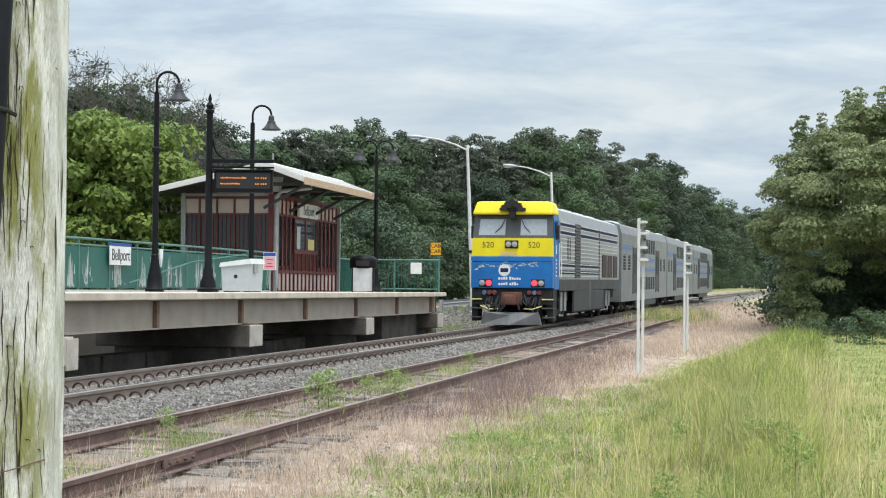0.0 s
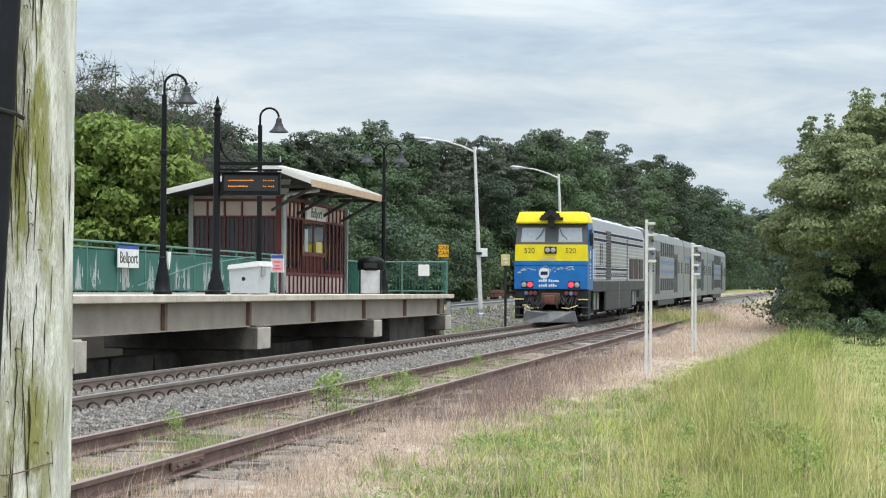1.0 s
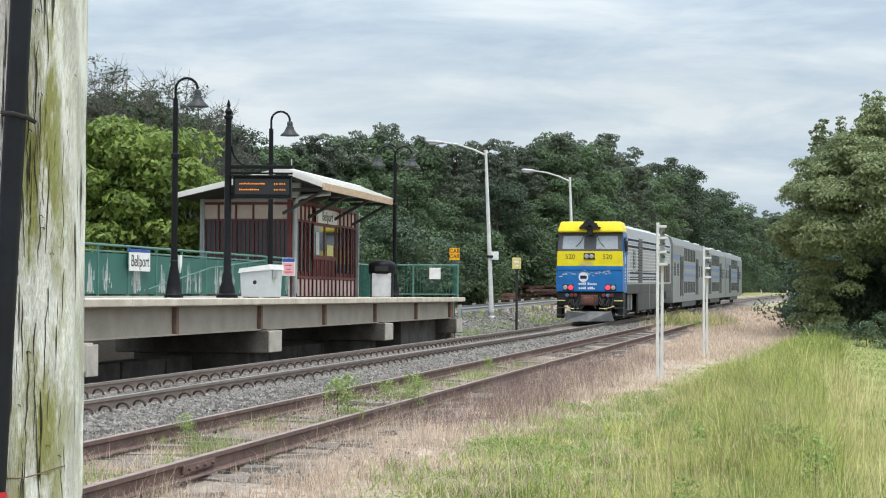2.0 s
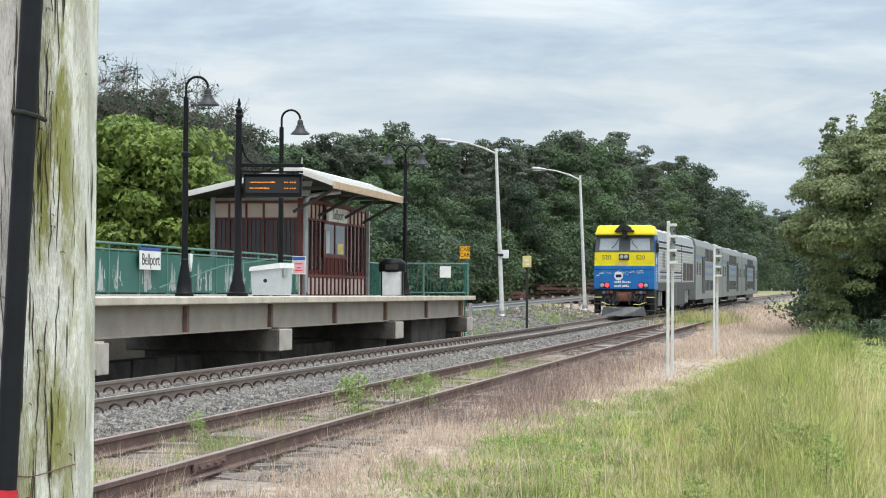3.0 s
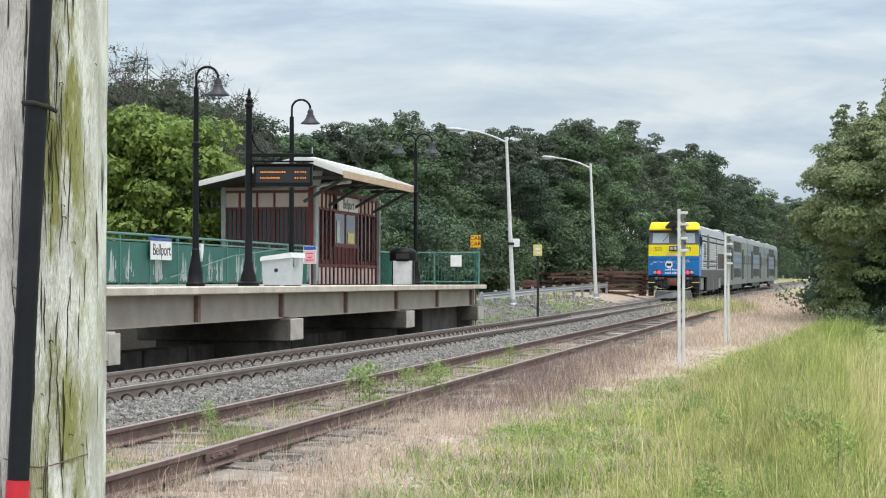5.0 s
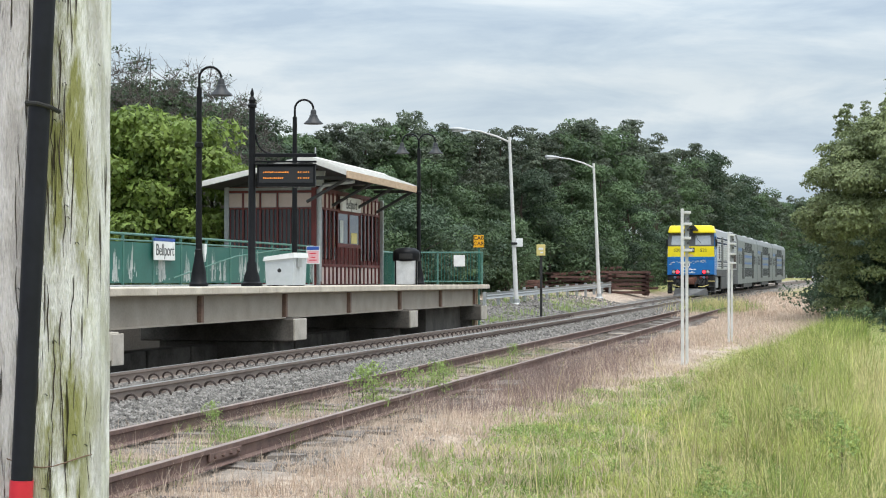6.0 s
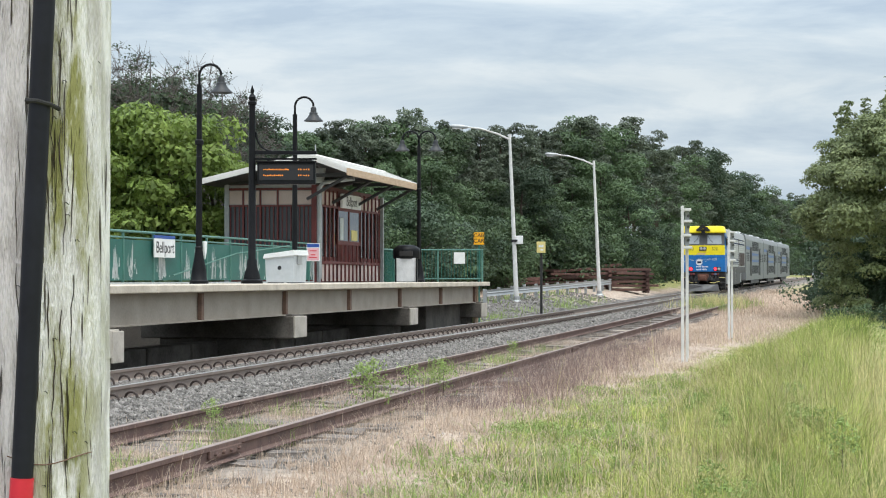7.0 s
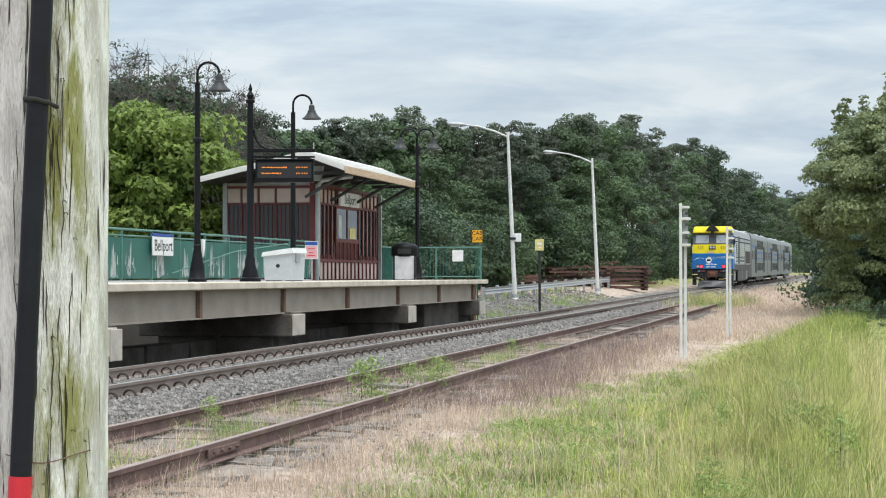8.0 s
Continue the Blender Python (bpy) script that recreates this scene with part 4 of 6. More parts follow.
def build_locomotive():
    L = thing("locomotive", pose(0, 0, 0), "yellow and blue passenger diesel locomotive with stainless sides, red markers lit", "locomotive")
    w = 1.45
    part("body", Mesh().prism(section(w, 1.62, 3.72, 4.36), 1.7, 22.3), M_STEEL, L, "stainless corrugated side")
    part("roof", Mesh().prism([(-1.36, 4.0), (-1.22, 4.22), (-0.8, 4.36), (0.0, 4.40), (0.8, 4.36), (1.22, 4.22), (1.36, 4.0), (0, 3.9)], 1.72, 22.28), M_TRAINROOF, L)
    for k in range(4):
        part("roof_hatch", Mesh().box(5 + k * 4, 7.6 + k * 4, -0.6, 0.6, 4.37, 4.45, 0.03), M_TRAINROOF, L)
    # cab: windscreen raked back under an overhanging cowl, nose standing proud below
    cab = part("cab", Mesh().prism([(-w, 1.3), (-w, 3.2), (-w + 0.05, 3.95), (w - 0.05, 3.95), (w, 3.2), (w, 1.3)], 0.42, 1.7), M_BLUE, L, "blue cab")
    bm = bmesh.new()
    bmesh.ops.create_cube(bm, size=1.0)
    for v in bm.verts:
        v.co = (0.92 + v.co.x * 1.70, v.co.y * (2.9 if v.co.z < 0 else 2.62), 4.165 + v.co.z * 0.47)
        if v.co.x < 0.3 and v.co.z > 4.2:
            v.co.x += 0.16
    bmesh.ops.bevel(bm, geom=list(bm.edges), offset=0.11, segments=4, affect="EDGES", profile=0.6)
    bm.verts.index_update()
    mb = Mesh().add([tuple(v.co) for v in bm.verts], [tuple(v.index for v in f.verts) for f in bm.faces])
    bm.free()
    part("roof_cowl", mb, M_YELLOW, cab, "yellow roof cowl over the windscreen", True)

    def raked(y0, y1, z0, z1, out, m, name, label=""):
        """A plate on the raked windscreen plane."""
        fx = lambda z: 0.12 + (z - 3.12) * 0.28 - out
        q = [(fx(z), y, z) for y, z in ((y0, z0), (y1, z0), (y1 * (0.97 if abs(y1) > 1 else 1), z1), (y0 * (0.97 if abs(y0) > 1 else 1), z1))]
        b = [(x + 0.04, y, z) for x, y, z in q]
        return part(name, Mesh().add(q + b, [(0, 1, 2, 3), (7, 6, 5, 4), (0, 4, 5, 1), (1, 5, 6, 2), (2, 6, 7, 3), (3, 7, 4, 0)]), m, cab, label)
    raked(-1.43, 1.43, 3.10, 3.95, 0.0, M_SURROUND, "windscreen_surround", "dark grey windscreen surround")
    for s in (-1, 1):
        raked(s * 0.27, s * 1.22, 3.20, 3.77, 0.012, M_WINDSCREEN, "windscreen", "tinted windscreen")
        part("wiper", Mesh().tube([(0.24, s * 0.30, 3.76), (0.19, s * 0.42, 3.5), (0.14, s * 0.62, 3.3)], 0.014, 5), M_INK, cab)
        part("cab_mirror", Mesh().box(0.62, 0.74, s * 1.53 - 0.05, s * 1.53 + 0.05, 3.1, 3.55, 0.01), M_UNDER, cab)
        part("side_window", Mesh().box(0.62, 1.12, s * (w + 0.002) - 0.012, s * (w + 0.002) + 0.012, 3.05, 3.7, 0.005), M_TRAINGLASS, cab)
        d = part("cab_door", Mesh().box(1.18, 1.62, s * w - 0.016, s * w + 0.016, 1.75, 3.75, 0.005), M_BLUE, cab)
        part("door_pane", Mesh().box(1.26, 1.54, s * w - 0.022, s * w + 0.022, 2.95, 3.6, 0.004), M_TRAINGLASS, d)
        for y in (1.14, 1.66):
            part("grab_rail", Mesh().tube([(y, s * 1.53, 1.75), (y, s * 1.53, 2.95)], 0.018, 6), M_WHITE, cab)
        for k in range(5):
            part("door_mark", Mesh().box(0.72, 1.0, s * (w + 0.003) - 0.006, s * (w + 0.003) + 0.006, 1.75 + 0.14 * k, 1.81 + 0.14 * k), M_WHITE, cab)
        part("side_number", Mesh().box(0.74, 0.98, s * (w + 0.003) - 0.006, s * (w + 0.003) + 0.006, 2.56, 2.86), M_WHITE, cab)
    part("nose_band", Mesh().prism([(-1.43, 2.46), (1.43, 2.46), (1.41, 3.10), (-1.41, 3.10)], -0.04, 0.42), M_YELLOW, cab, "yellow nose band with the fleet number")
    mb = Mesh().box(-0.075, 0.42, -1.45, 1.45, 2.27, 2.455, 0.02).box(-0.06, 0.42, -1.45, 1.45, 1.34, 2.268, 0.025)
    mb.box(0.43, 1.7, -w - 0.004, -w + 0.02, 1.34, 2.44).box(0.43, 1.7, w - 0.02, w + 0.004, 1.34, 2.44)
    part("nose", mb, M_BLUE, cab, "blue nose with white emblem")
    face = Matrix.Rotation(radians(-90), 4, "Z") @ Matrix.Rotation(radians(90), 4, "X")
    for y in (0.85, -0.78):
        lettering("fleet_number", "520", 0.29, Matrix.Translation((-0.044, y, 2.85)) @ face, M_OLIVEINK, cab)
    hb = part("headlight_box", Mesh().box(-0.10, 0.1, -0.23, 0.25, 2.74, 3.02, 0.03), M_INK, cab)
    for y in (-0.10, 0.12):
        part("headlight", Mesh().lathe([(0.095, 0), (0.10, 0.02), (0.05, 0.035)], 14, pose(-0.098, y, 2.88, 0, -90, 0)), M_LAMPGLASS, cab, "clear headlight", True)
    part("paint_scuff", Mesh().prism([(0.45, 2.48), (-0.12, 2.48), (-0.2, 2.56), (0.1, 2.62), (0.38, 2.58)], -0.046, -0.041), mat("scuffed_nose_paint", (0.72, 0.47, 0.30), (0.62, 0.5, 0.10), bump=0, scale=6), cab, "scuffed pinkish paint below the headlights")
    part("emblem", Mesh().lathe([(0.21, 0), (0.21, 0.008)], 24, pose(-0.062, 0.26, 1.97, 0, -90, 0)), M_WHITE, cab, "round white emblem")
    part("emblem_mark", Mesh().box(-0.076, -0.072, 0.12, 0.40, 1.90, 2.04, 0.001), M_DARKBLUE, cab)
    rnd = random.Random(2)
    mb = Mesh()
    for k in range(46):
        y, z = rnd.uniform(-1.0, 1.2), rnd.gauss(2.12, 0.06)
        z = min(max(z - 0.06 * max(y - 0.5, 0), 1.96), 2.25)
        mb.add([(-0.0635, y, z), (-0.0635, y + rnd.uniform(0.03, 0.2), z + rnd.uniform(-0.03, 0.03)), (-0.0635, y + rnd.uniform(0, 0.12), z + rnd.uniform(0.02, 0.07))], [(0, 1, 2)])
    tagged(part("chipped_paint", mb, M_PEEL, cab, "pale chipped paint"), kind="stuff")
    mb = Mesh()
    rnd = random.Random(12)
    for z, n in ((1.68, 10), (1.49, 9)):
        y = 0.47
        for k in range(n):
            if (n == 10 and k == 4) or (n == 9 and k == 4):
                y -= 0.05
                continue
            mb.box(-0.066, -0.062, y - 0.062, y, z - 0.045, z + rnd.choice([0.02, 0.035, 0.06]))
            y -= 0.085
    tagged(part("lettering_bars", mb, M_WHITE, cab), kind="stuff")
    # five horns clustered under and before the cowl's crown
    mb = Mesh().box(0.0, 0.4, -0.30, 0.30, 4.26, 4.34).box(-0.05, 0.2, -0.46, 0.46, 4.06, 4.17, 0.03).box(0.0, 0.2, -0.12, 0.12, 3.8, 4.1, 0.02)
    part("horn_bracket", mb, M_INK, cab, "black horn bracket")
    for y, z in ((-0.28, 4.20), (-0.15, 4.32), (0.0, 4.40), (0.15, 4.32), (0.28, 4.20)):
        part("horn", Mesh().lathe([(0.03, 0), (0.045, 0.15), (0.115, 0.3), (0.115, 0.31)], 12, pose(0.16, y, z - 0.04, 0, -90, 0)), M_INK, cab, "black air horn")
    for s in (-1, 1):
        part("lamp_housing", Mesh().box(-0.085, 0.05, s * 0.93 - 0.24, s * 0.93 + 0.24, 1.38, 1.66, 0.02), M_INK, cab, "dark lamp housing")
        part("ditch_light", Mesh().lathe([(0.10, 0), (0.10, 0.04), (0.05, 0.055)], 14, pose(-0.084, s * 1.05, 1.52, 0, -90, 0)), M_LAMPGLASS, cab, "clear lamp", True)
        part("marker_light", Mesh().lathe([(0.10, 0), (0.10, 0.04), (0.05, 0.055)], 14, pose(-0.084, s * 0.81, 1.52, 0, -90, 0)), M_TAIL, cab, "lit red marker lamp", True)
    # under the nose: beam, sockets, coupler, hoses, plow
    part("end_beam", Mesh().box(0.05, 0.6, -1.40, 1.40, 0.75, 1.33, 0.03), M_UNDER, L)
    part("coupler", Mesh().box(-0.35, 0.2, -0.16, 0.16, 0.80, 1.08, 0.04).box(-0.55, -0.28, -0.22, 0.22, 0.76, 1.12, 0.07), M_COUPLER, L, "rusty knuckle coupler", True)
    part("draft_gear", Mesh().box(-0.1, 0.1, -0.36, 0.36, 0.74, 1.2, 0.03), M_COUPLER, L, "rusty coupler pocket")
    blue_cap = mat("blue_socket_cap", (0.14, 0.22, 0.33), (0.09, 0.13, 0.2), rough=0.5)
    red_cap = mat("dull_red_cap", (0.22, 0.05, 0.05), (0.12, 0.03, 0.03), rough=0.6)
    for y, m in ((0.98, blue_cap), (0.80, red_cap), (0.62, red_cap), (-0.62, red_cap), (-0.80, blue_cap), (-0.98, red_cap)):
        part("cable_socket", Mesh().lathe([(0.085, 0), (0.085, 0.09), (0.06, 0.11)], 10, pose(0.05, y, 1.18, 0, -90, 0)), m, L)
    rnd = random.Random(9)
    for k in range(14):
        y = (-1 if k % 2 else 1) * rnd.uniform(0.3, 1.1)
        sag = rnd.uniform(0.45, 0.85)
        part("hose", Mesh().tube([(0.03, y, 1.05), (-0.16, y + 0.05, sag + 0.15), (-0.22, y * 0.9, sag), (-0.1, y * 0.75, sag + 0.06), (0.03, y * 0.6, sag + 0.3)], 0.03, 6), M_INK, L, smooth=True)
    for s in (-1, 1):
        st = part("step_well", Mesh().box(0.12, 1.0, s * 1.34 - 0.11, s * 1.34 + 0.11, 0.18, 1.33, 0.02), M_UNDER, L)
        for z in (0.3, 0.62, 0.93):
            part("step", Mesh().box(-0.02, 0.6, s * 1.27 - 0.2, s * 1.27 + 0.2, z, z + 0.035), M_UNDERGREY, st)
        part("step_edge", Mesh().box(-0.035, -0.022, s * 1.27 - 0.2, s * 1.27 + 0.2, 0.93, 0.975), M_SIGNTAN, st, "worn yellow step edge")
        part("cut_lever", Mesh().tube([(-0.15, s * 0.45, 0.62), (-0.22, s * 0.75, 0.60), (-0.15, s * 1.1, 0.72)], 0.022, 6), M_SIGNTAN, L, "worn yellow lever", True)
    mb = Mesh().add([(-0.30, -0.96, 0.50), (-0.30, 0.96, 0.50), (-0.18, 1.08, 0.06), (-0.62, 0, 0.06), (-0.18, -1.08, 0.06), (-0.48, 0, 0.40),
                     (0.0, -0.96, 0.50), (0.0, 0.96, 0.50), (0.0, 1.08, 0.06), (0.0, -1.08, 0.06)],
                    [(0, 5, 3, 4), (5, 1, 2, 3), (0, 6, 7, 1, 5), (4, 3, 2, 8, 9), (0, 4, 9, 6), (1, 7, 8, 2), (6, 9, 8, 7)])
    part("plow", mb, M_PLOW, L, "dusty grey pilot plow")
    # sides: fine corrugation, dark stripes, louvres, equipment doors, deep grey skirt
    for s in (-1, 1):
        y = s * w
        for z0, z1 in ((3.57, 3.70), (3.29, 3.44), (2.13, 2.27), (1.86, 1.99)):
            part("blue_stripe", Mesh().box(1.9, 6.0, y - 0.008, y + 0.008, z0, z1), M_DARKBLUE, L)
            part("blue_stripe", Mesh().box(7.7, 14.0, y - 0.008, y + 0.008, z0, z1), M_DARKBLUE, L)
            if z0 > 3:
                part("blue_stripe", Mesh().box(14.3, 21.6, y - 0.008, y + 0.008, z0, z1), M_DARKBLUE, L)
        for k in range(14):
            z = 1.78 + k * 0.15
            part("side_rib", Mesh().box(1.9, 21.6 if z > 2.8 else 15.0, y - 0.022, y + 0.022, z - 0.017, z + 0.017, 0.004), M_TRAINROOF, L)
        part("louvre_door", Mesh().box(6.05, 7.65, y - 0.030, y + 0.030, 1.72, 3.78, 0.006), M_SURROUND, L, "dark louvred equipment door")
        for k in range(16):
            part("louvre_blade", Mesh().box(6.2, 7.5, y - 0.042, y + 0.042, 1.8 + k * 0.12, 1.83 + k * 0.12), M_UNDER, L)
        for x in (3.9, 4.5):
            part("grab_bar", Mesh().box(x, x + 0.08, y - 0.03, y + 0.03, 2.35, 3.2), M_UNDERGREY, L)
        part("panel_joint", Mesh().box(14.1, 14.25, y - 0.028, y + 0.028, 1.66, 3.75, 0.006), M_UNDERGREY, L)
        for x in (15.3, 17.5, 19.7):
            part("intake_grille", Mesh().box(x, x + 1.7, y - 0.030, y + 0.030, 1.75, 2.72, 0.006), M_GRILLE, L, "dark brown intake grille")
        part("sill", Mesh().box(1.7, 22.3, y - 0.012, y + 0.012, 1.24, 1.66, 0.006), M_SKIRT, L)
        part("fuel_tank_skirt", Mesh().box(5.9, 16.0, y * 0.975 - 0.05, y * 0.975 + 0.05, 0.42, 1.235, 0.03), M_SKIRT, L, "dusty grey tank side")
        part("skirt_joint", Mesh().box(10.9, 10.96, y - 0.020, y + 0.020, 0.44, 1.6), M_GALV, L)
        for x in (3.7, 18.6):
            for dx in (-0.55, 0.55):
                part("damper", Mesh().tube([(x + dx, s * 1.3, 0.5), (x + dx, s * 1.3, 1.2)], 0.075, 8), M_GALV, L, "pale suspension damper")
    part("underframe", Mesh().box(0.5, 22.2, -1.2, 1.2, 0.85, 1.62).box(6.3, 15.6, -1.3, 1.3, 0.36, 0.85, 0.04), M_UNDER, L)
    truck(3.7, L)
    truck(18.6, L)
    return L


def build_coach():
    C = thing("passenger_coach", pose(0, 0, 0), "stainless bi-level passenger coach with blue stripes", "railway coach", "train coaches")
    w, n = 1.5, 25.6
    part("body", Mesh().prism(section(w, 0.62, 3.85, 4.40), 0.15, n), M_COACH, C)
    part("roof", Mesh().prism([(-1.36, 4.08), (-1.22, 4.28), (-0.8, 4.405), (0.0, 4.44), (0.8, 4.405), (1.22, 4.28), (1.36, 4.08), (0, 3.9)], 0.17, n - 0.02), M_TRAINROOF, C, "pale roof")
    for x in (3.0, 19.6):
        part("roof_unit", Mesh().box(x, x + 3.2, -0.75, 0.75, 4.40, 4.5, 0.04), M_TRAINROOF, C)
    part("end_door", Mesh().box(0.1, 0.16, -0.5, 0.5, 0.95, 2.95, 0.01), M_UNDERGREY, C)
    part("diaphragm", Mesh().box(-0.15, 0.12, -0.62, 0.62, 0.85, 3.05, 0.04).box(n, n + 0.1, -0.62, 0.62, 0.85, 3.05, 0.04), M_UNDER, C)
    for s in (-1, 1):
        y = s * w
        for z0, z1 in ((3.02, 3.78), (1.12, 1.80)):
            part("window_band", Mesh().box(8.1, 17.7, y - 0.010, y + 0.010, z0 - 0.08, z1 + 0.08, 0.004), M_COACHRIB, C)
            for k in range(7):
                part("window", Mesh().box(8.25 + k * 1.35, 9.3 + k * 1.35, y - 0.016, y + 0.016, z0, z1, 0.004), M_TRAINGLASS, C)
        for x0 in (1.0, 3.2, 21.0, 23.4):
            part("window", Mesh().box(x0, x0 + 1.0, y - 0.012, y + 0.012, 2.1, 2.85, 0.004), M_TRAINGLASS, C)
        part("end_stripe", Mesh().box(0.6, 5.0, y - 0.008, y + 0.008, 3.05, 3.3), M_BLUESTRIPE, C, "blue stripe")
        for x0 in (5.4, 18.2):
            d = part("door", Mesh().box(x0, x0 + 1.9, y - 0.022, y + 0.022, 0.98, 3.25, 0.006), M_SKIRT, C)
            for k in (-0.09, 1.91):
                part("door_post", Mesh().box(x0 + k, x0 + k + 0.08, y - 0.03, y + 0.03, 0.95, 3.3), M_UNDER, C)
            for k in (0.25, 1.2):
                part("door_pane", Mesh().box(x0 + k, x0 + k + 0.45, y - 0.030, y + 0.030, 1.95, 2.95, 0.004), M_TRAINGLASS, d)
        for z0, z1, m in ((2.60, 2.80, M_BLUESTRIPE), (2.36, 2.5, M_COACHRIB), (2.08, 2.28, M_BLUESTRIPE)):
            part("stripe", Mesh().box(8.1, 17.7, y - 0.009, y + 0.009, z0, z1), m, C, "blue stripe")
        for k in range(22):
            z = 0.85 + k * 0.14
            part("side_rib", Mesh().box(0.3, n - 0.2, y - 0.015, y + 0.015, z - 0.012, z + 0.012), M_COACHRIB, C)
        part("skirt", Mesh().box(7.2, 18.4, y * 0.95 - 0.05, y * 0.95 + 0.05, 0.30, 0.68, 0.02), M_SKIRT, C)
        for x in (3.6, 22.1):
            part("truck_shade_plate", Mesh().box(x - 2.0, x + 2.0, y * 0.93 - 0.02, y * 0.93 + 0.02, 0.7, 0.95), M_UNDER, C)
    part("underframe", Mesh().box(0.3, n - 0.1, -1.15, 1.15, 0.55, 0.72).box(7.3, 18.3, -1.3, 1.3, 0.34, 0.6), M_UNDER, C)
    truck(3.6, C, (-1.25, 1.25))
    truck(22.1, C, (-1.25, 1.25))
    return C


LOCO = build_locomotive()
COACHES = [build_coach()]
for _ in range(2):
    COACHES.append(copy_thing(COACHES[0], pose(0, 0, 0)))


def along(x, dist):
    """The x of the point dist metres further along the line."""
    for _ in range(20):
        x += dist / 20 * math.cos(float(line_angle(x + dist / 40 * 0.98)))
    return x


def car_pose(x, length):
    a, b = Vector(rail_point(x, 0, 0)), Vector(rail_point(along(x, length), 0, 0))
    d = b - a
    return Matrix.Translation(a) @ pose(0, 0, 0, 0, -math.degrees(math.asin(d.z / d.length)), math.degrees(math.atan2(d.y, d.x)))


def front_x(t):
    return 67.4 + 7.75 * t + 0.135 * t * t


# ---- lineside ----


def street_light(m, h, lean, label):
    l = thing("street_light", m, label, "street light", "parking lights")
    part("pole", Mesh().tube([(0, 0, 0), (lean * 0.5, 0, h * 0.5), (lean, 0, h)], [0.115, 0.092, 0.065], 12), M_WHITEPOST, l, smooth=True)
    part("base", Mesh().lathe([(0.24, 0), (0.24, 0.05), (0.17, 0.12), (0.16, 0.3)], 12), M_GALV, l)
    part("arm", Mesh().tube([(lean, 0, h - 0.25), (lean - 0.6, 0, h + 0.02), (lean - 1.4, 0, h + 0.26), (lean - 2.2, 0, h + 0.36)], [0.05, 0.045, 0.04, 0.035], 8), M_WHITEPOST, l, smooth=True)
    head = part("lamp_head", Mesh().lathe([(0.02, -0.5), (0.07, -0.42), (0.11, -0.1), (0.10, 0.25), (0.05, 0.38)], 12, pose(lean - 2.45, 0, h + 0.36, 0, -86, 0)), M_GALV, l, smooth=True)
    part("lens", Mesh().box(lean - 2.75, lean - 2.3, -0.1, 0.1, h + 0.23, h + 0.29, 0.02), M_LAMPGLASS, head)
    return l


